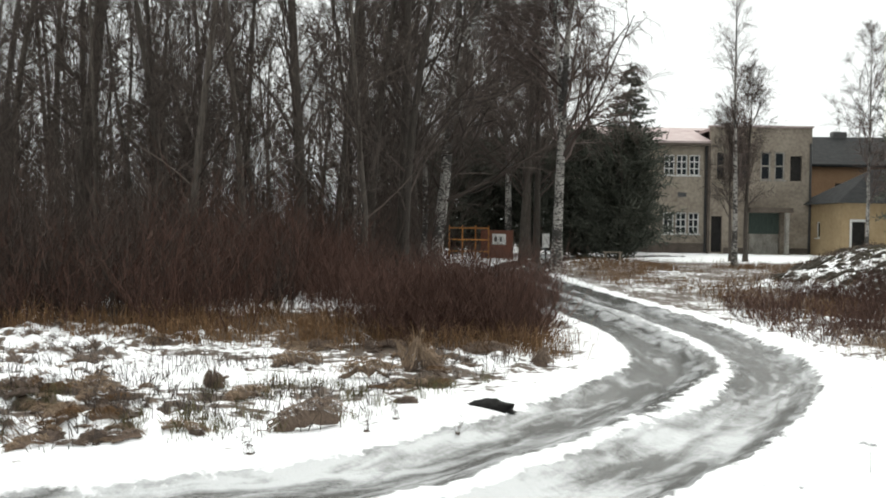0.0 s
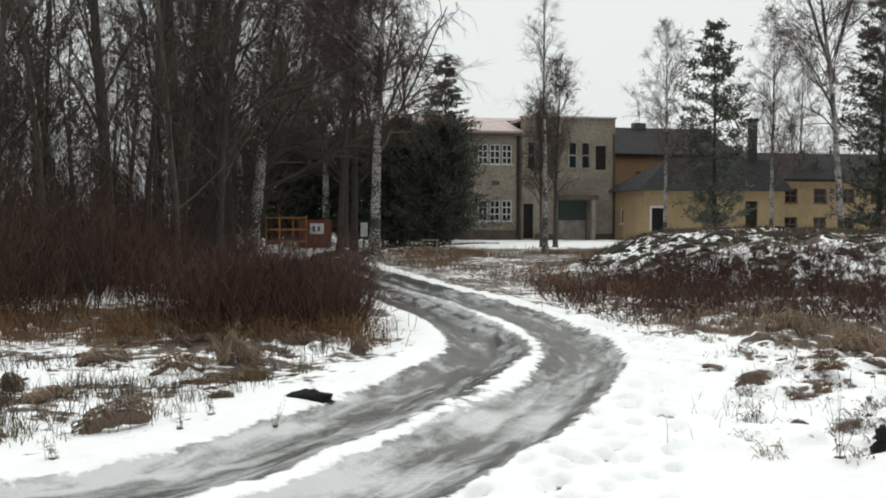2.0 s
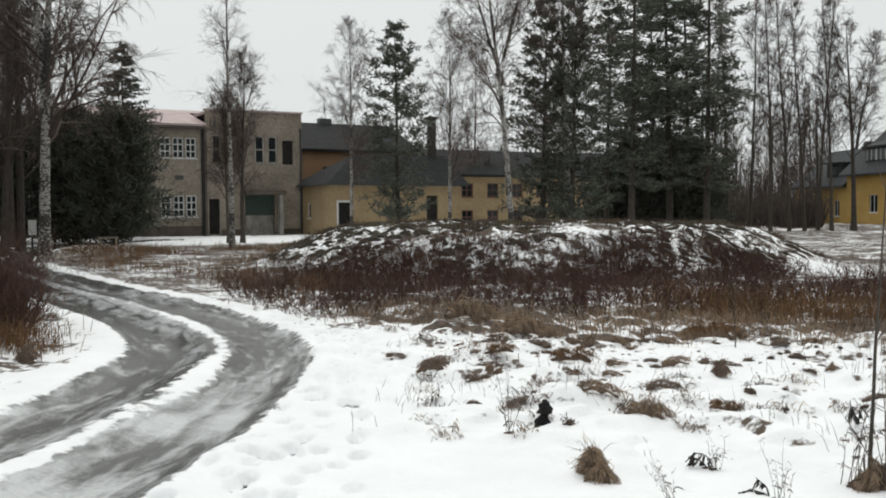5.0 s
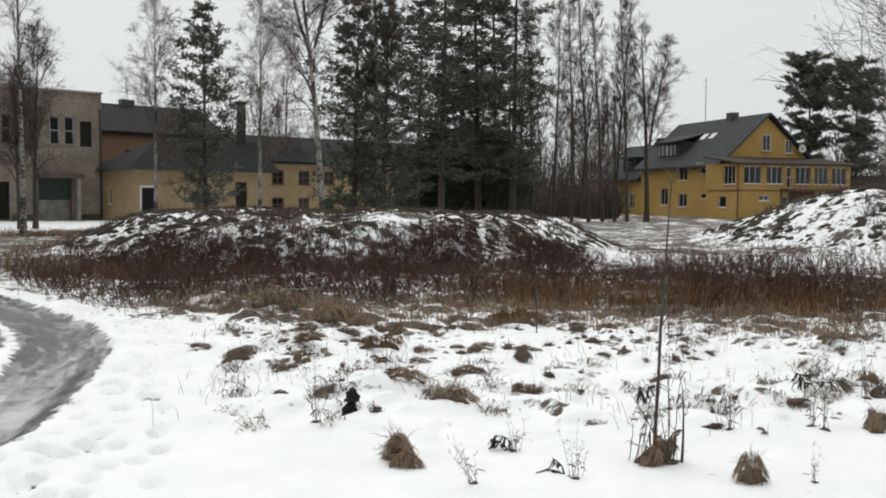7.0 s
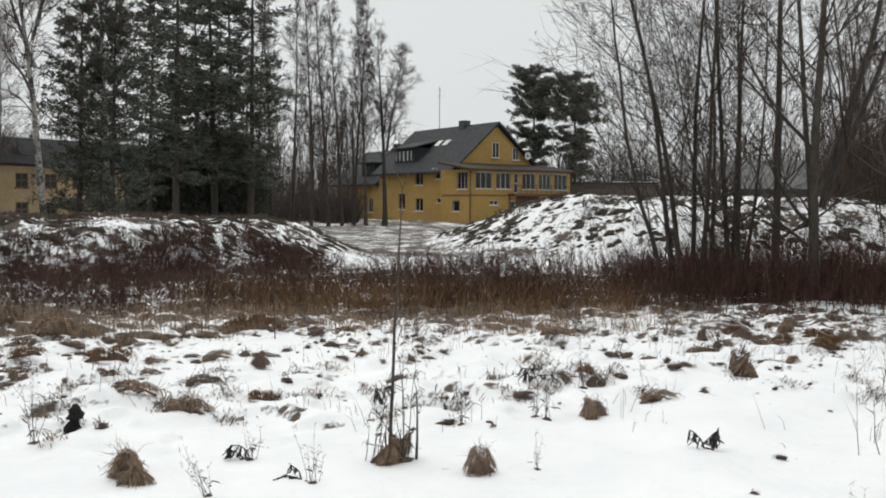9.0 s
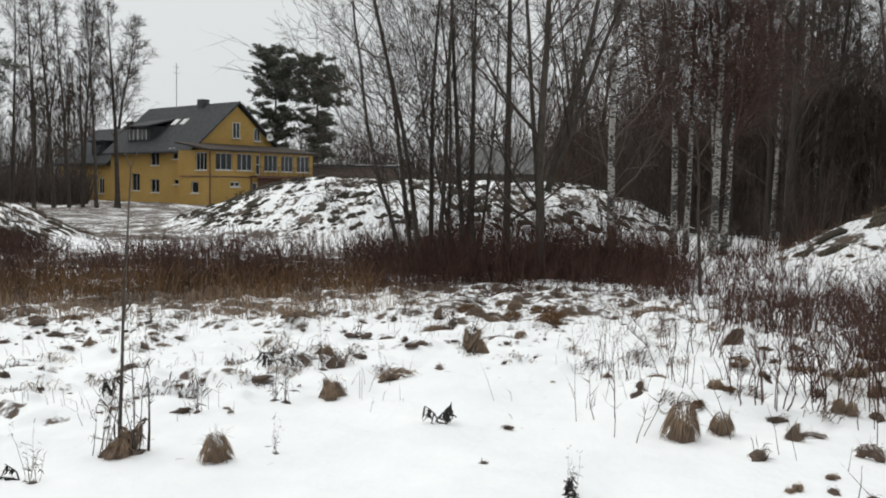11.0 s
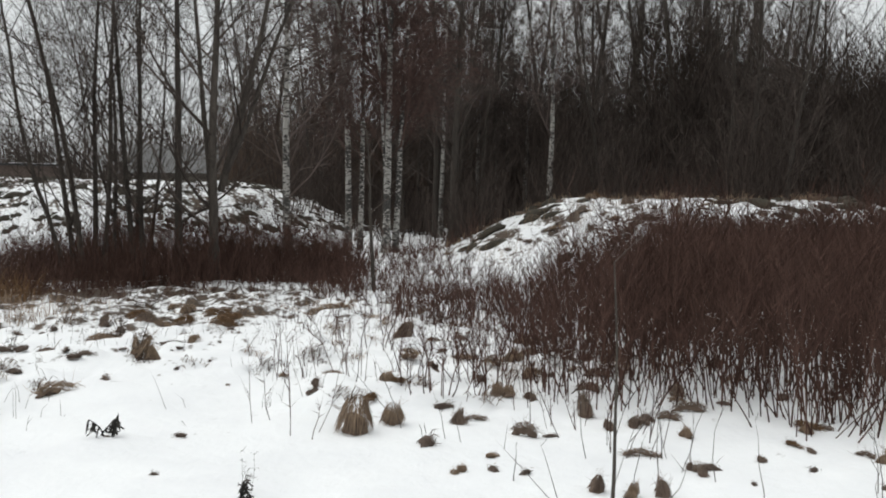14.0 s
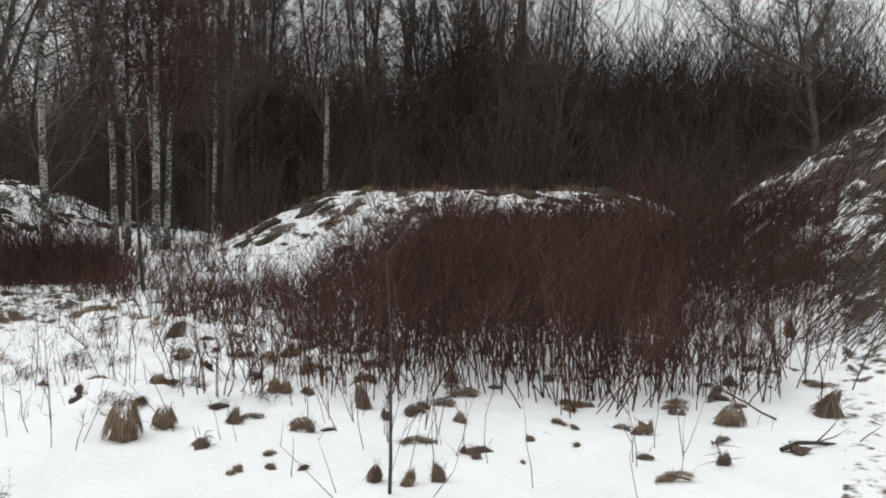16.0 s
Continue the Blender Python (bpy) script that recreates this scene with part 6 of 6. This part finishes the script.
strew(90, -28, 2, 5.5, 12, ("clod", "mat", "weed"), lambda x, y: free(x, y) and beside(np.array([x]), np.array([y]))[0][0] < -1.7, (0.07, 0.2))
snowless = lambda x, y: clear(x, y) & (swell(x + 0.09, y + 0.09) - swell(x - 0.09, y - 0.09) > 0.035)
for k, (mat, n, tone) in enumerate(((GREY_STRAW, 6500, "greyish"), (STRAW, 4000, "pale"), (BROWN_TWIG, 4500, "dark brown"))):
    grass("dead_grass", n, sector(-30, 122, 5.8, 16, snowless), 0.05, 0.2, mat, 62 + k, tone + " matted grass on the thawed sides of hummocks", 1.2, 11, 0.0034, 0.06, -135)
grass("dry_stems", 1000, sector(24, 122, 7.0, 13.5, lambda x, y: clear(x, y) & (bumps(x, y, 1.3, 82) > 0.42)), 0.08, 0.3, TWIG, 58, "scattered thin dry stems standing in snow", 0.6, 4, 0.002, 0.14)
grass("dry_stems", 2200, sector(-28, 4, 6.0, 13, lambda x, y: clear(x, y) & (beside(x, y)[0] < 0) & (bumps(x, y, 1.0, 83) > 0.45)), 0.06, 0.22, TWIG, 59, "short dark grass stubble in snow", 0.5, 10, 0.004, 0.1)
grass("dry_stems", 1500, sector(-28, 3, 5.6, 10, lambda x, y: clear(x, y) & (beside(x, y)[0] < 0) & (bumps(x, y, 0.7, 86) > 0.42)), 0.08, 0.2, MOSS, 66, "short olive grass tufts standing in snow", 0.3, 14, 0.003, 0.05)


def sapling(x, y, h, r, seed, label, side=8, lean=0.03):
    rng = np.random.default_rng(seed)
    root = thing("sapling", x, y, height_at(x, y), 0, label, "sapling", "saplings")
    t, b = Tubes(), Tubes()
    s = bent(rng, (0, 0, -0.05), (rng.normal(0, lean), rng.normal(0, lean), 1), h, 6, 0.03)
    t.stick(s, r * np.linspace(1, 0.3, 7), 6)
    for _ in range(side):
        p = s[rng.integers(2, 7)]
        a = rng.uniform(0, 6.28)
        b.stick(bent(rng, p, (math.cos(a), math.sin(a), 1.0), h * rng.uniform(0.1, 0.3), 2, 0.15), [r * 0.3, r * 0.2, r * 0.1], 3)
    t.make("stem", BARK, root, smooth=True)
    b.make("crown", TWIG, root)


sapling(4.86, 3.74, 1.75, 0.013, 201, "thin dark sapling rising from a tussock", 6)
sapling(5.02, -0.85, 1.3, 0.012, 202, "thin dark sapling standing in the snow", 1)
sapling(15.4, 1.2, 2.6, 0.035, 203, "young bare tree among low brush", 16)
sapling(4.98, 3.62, 0.5, 0.010, 204, "short broken dead stem beside a tussock", 5, 0.05)
sapling(8.3, 8.1, 1.1, 0.008, 205, "thin bare sapling at the edge of the brush", 5)


def black_stump():
    root = thing("charred_stump", 4.14, 5.96, height_at(4.14, 5.96), 20, "small black charred stump with a knobbly top", "stump")
    rng = np.random.default_rng(5)
    lump(rng, 0.16, 0.13, 0.12, CHAR, "base", root, 0.25)
    top = lump(rng, 0.10, 0.10, 0.1, CHAR, "knob", root, 0.35)
    top.location = (0.02, 0, 0.13)
    t = Tubes()
    t.stick(bent(rng, (0.01, 0, 0.05), (0.1, 0, 1), 0.12, 2, 0.05), [0.035, 0.025, 0.03], 7)
    t.make("neck", CHAR, root)


black_stump()


def wilted_weed(x, y, h, seed):
    """Arched stems hung with withered leaves, each a thin curled blade."""
    rng = np.random.default_rng(seed)
    root = thing("wilted_weed", x, y, height_at(x, y), rng.uniform(0, 360), "wilted weed with blackened drooping leaves in snow", "plant", "wilted weeds")
    for _ in range(rng.integers(2, 4)):
        stem = Tubes()
        line = bent(rng, (rng.normal(0, 0.02), rng.normal(0, 0.02), -0.02), (rng.normal(0, 0.35), rng.normal(0, 0.35), 1), h * rng.uniform(0.8, 1.15), 7, 0.1, -0.16)
        stem.stick(line, np.linspace(0.006, 0.0025, 8), 5)
        stem.make("stem", CHAR, root)
        for _ in range(rng.integers(6, 11)):
            p, t = along_line(line, rng.uniform(0.35, 1.0))
            n, ln, w = 5, h * rng.uniform(0.25, 0.6), rng.uniform(0.004, 0.010)
            mid = bent(rng, p, t * 0.4 + rng.normal(0, 0.3, 3) - (0, 0, 0.8), ln, n, 0.22, -0.15)
            a = rng.uniform(0, 6.28)
            across = np.array([math.cos(a), math.sin(a), 0.0])
            v = []
            for i, q in enumerate(mid):
                half = across * w * math.sin(math.pi * min(1, 0.12 + 0.88 * i / n)) + (0.0, 0.0, 0.004 * (i % 2))
                q = np.array([q[0], q[1], max(q[2], 0.008)])
                v += [q - half, q + half, q - half + (0.003, 0.003, 0.003), q + half + (0.003, 0.003, 0.003)]
            f = []
            for i in range(n):
                b = 4 * i
                f += [(b, b + 1, b + 5, b + 4), (b + 2, b + 6, b + 7, b + 3), (b, b + 4, b + 6, b + 2), (b + 1, b + 3, b + 7, b + 5)]
            quad_mesh("leaf", v, f, WITHERED, root, smooth=True)
    lump(rng, 0.09, 0.07, 0.035, CLOD, "root_mass", root, 0.5, 3, 8)


WITHERED = material("withered_leaf", (0.012, 0.011, 0.010), (0.05, 0.046, 0.038), 20, fine=80, bump=0.6)
for az, d, h, k in ((44.0, 6.3, 0.17, 221), (47.6, 5.75, 0.16, 222), (78.1, 5.1, 0.12, 223), (52.0, 7.6, 0.24, 224), (60.4, 8.6, 0.3, 225), (70.6, 6.6, 0.2, 226)):
    wilted_weed(*polar(az, d), h, k)


# ragged near-black lump, put at a dark spot beside the track
def dark_lump():
    root = thing("rotten_log", 0.41, 8.54, height_at(0.41, 8.54) - 0.02, 10, "short ragged dark lump at the track's edge", "log")
    rng = np.random.default_rng(6)
    lump(rng, 0.36, 0.2, 0.12, CHAR, "trunk_piece", root, 0.35, 5, 13)
    for k, (x, y, w) in enumerate(((-0.12, 0.02, 0.16), (0.13, -0.02, 0.18))):
        end = lump(rng, w, w * 0.8, 0.08, CHAR, "broken_end", root, 0.6, 4, 11)
        end.location = (x, y, 0.01)
    for _ in range(2):
        t = Tubes()
        t.stick(bent(rng, (rng.uniform(-0.15, 0.15), 0, 0.03), (rng.normal(0, 1), -0.8, 0.2), rng.uniform(0.05, 0.09), 2, 0.3), [0.014, 0.01, 0.004], 4)
        t.make("splinter", CHAR, root)


dark_lump()


def fallen_branch(x, y, turn, length, r, seed):
    rng = np.random.default_rng(seed)
    root = thing("fallen_branch", x, y, height_at(x, y), turn, "dead branch fallen on the snow", "branch", "fallen branches")
    t = Tubes()
    s = bent(rng, (0, 0, 0.02), (1, 0, 0.45), length, 6, 0.12, -0.05)
    t.stick(s, r * np.linspace(1, 0.35, 7), 5)
    for _ in range(6):
        tw = Tubes()
        tw.stick(bent(rng, s[rng.integers(2, 7)], (1, rng.normal(0, 0.8), rng.normal(0.2, 0.3)), length * 0.3, 2, 0.2), [r * 0.4, r * 0.3, r * 0.15], 3)
        tw.make("twig", BARK, root)
    t.make("bough", BARK, root)


fallen_branch(5.3, -3.3, -60, 0.95, 0.016, 301)
fallen_branch(5.6, -3.0, 160, 0.6, 0.007, 302)
fallen_branch(6.0, -3.7, 40, 0.7, 0.009, 303)


# ================= fence and board beyond the birches =================
def play_fence():
    ORANGE_PAINT = material("orange_paint", (0.30, 0.13, 0.03), (0.45, 0.21, 0.06), 8, rough=0.6)
    RED_BOARD = material("red_brown_boards", (0.09, 0.035, 0.025), (0.16, 0.07, 0.045), 8, stretch=(1, 1, 4))
    x0, y0 = polar(1.0, 46)
    f = thing("orange_fence", x0 - 0.6, y0, 0.0, -3, "orange painted rail fence between the trees", "fence")
    for i in range(4):
        boxes("post", [((0.02 + 0.62 * i, -0.04, 0), (0.09 + 0.62 * i, 0.04, 1.6))], ORANGE_PAINT, f)
    for z in (0.35, 0.9, 1.45):
        boxes("rail", [((0.0, -0.08, z), (1.95, -0.042, z + 0.07))], ORANGE_PAINT, f)
    x1, y1 = polar(3.1, 46.3)
    b = thing("notice_wall", x1 - 0.75, y1, 0.0, -3, "red-brown board wall with a white notice", "board")
    boxes("board", [((0, 0, 0.05), (1.55, 0.08, 1.4))], RED_BOARD, b)
    boxes("notice", [((0.55, -0.03, 0.72), (1.2, -0.004, 1.22))], WHITE, b, "white notice with dark marks")
    boxes("print", [((0.66, -0.036, 0.85), (0.78, -0.032, 1.1)), ((0.9, -0.036, 0.85), (1.02, -0.032, 1.08))], METAL, b)
    x2, y2 = polar(6.0, 44)
    s = thing("white_board", x2, y2, 0.0, -6, "small white board on a post", "sign")
    boxes("panel", [((-0.15, 0, 0.65), (0.17, 0.05, 1.28))], WHITE, s)
    boxes("post", [((-0.04, 0.052, 0), (0.04, 0.1, 1.2))], METAL, s)
    x3, y3 = polar(9.9, 47)
    c = thing("bench", x3, y3, 0.0, -5, "low weathered bench before the evergreens", "bench")
    boxes("seat", [((-0.45, -0.2, 0.38), (0.45, 0.2, 0.44))], PLASTER, c)
    for x in (-0.38, 0.3):
        boxes("leg", [((x, -0.18, 0), (x + 0.08, 0.18, 0.38))], PLASTER, c)


play_fence()
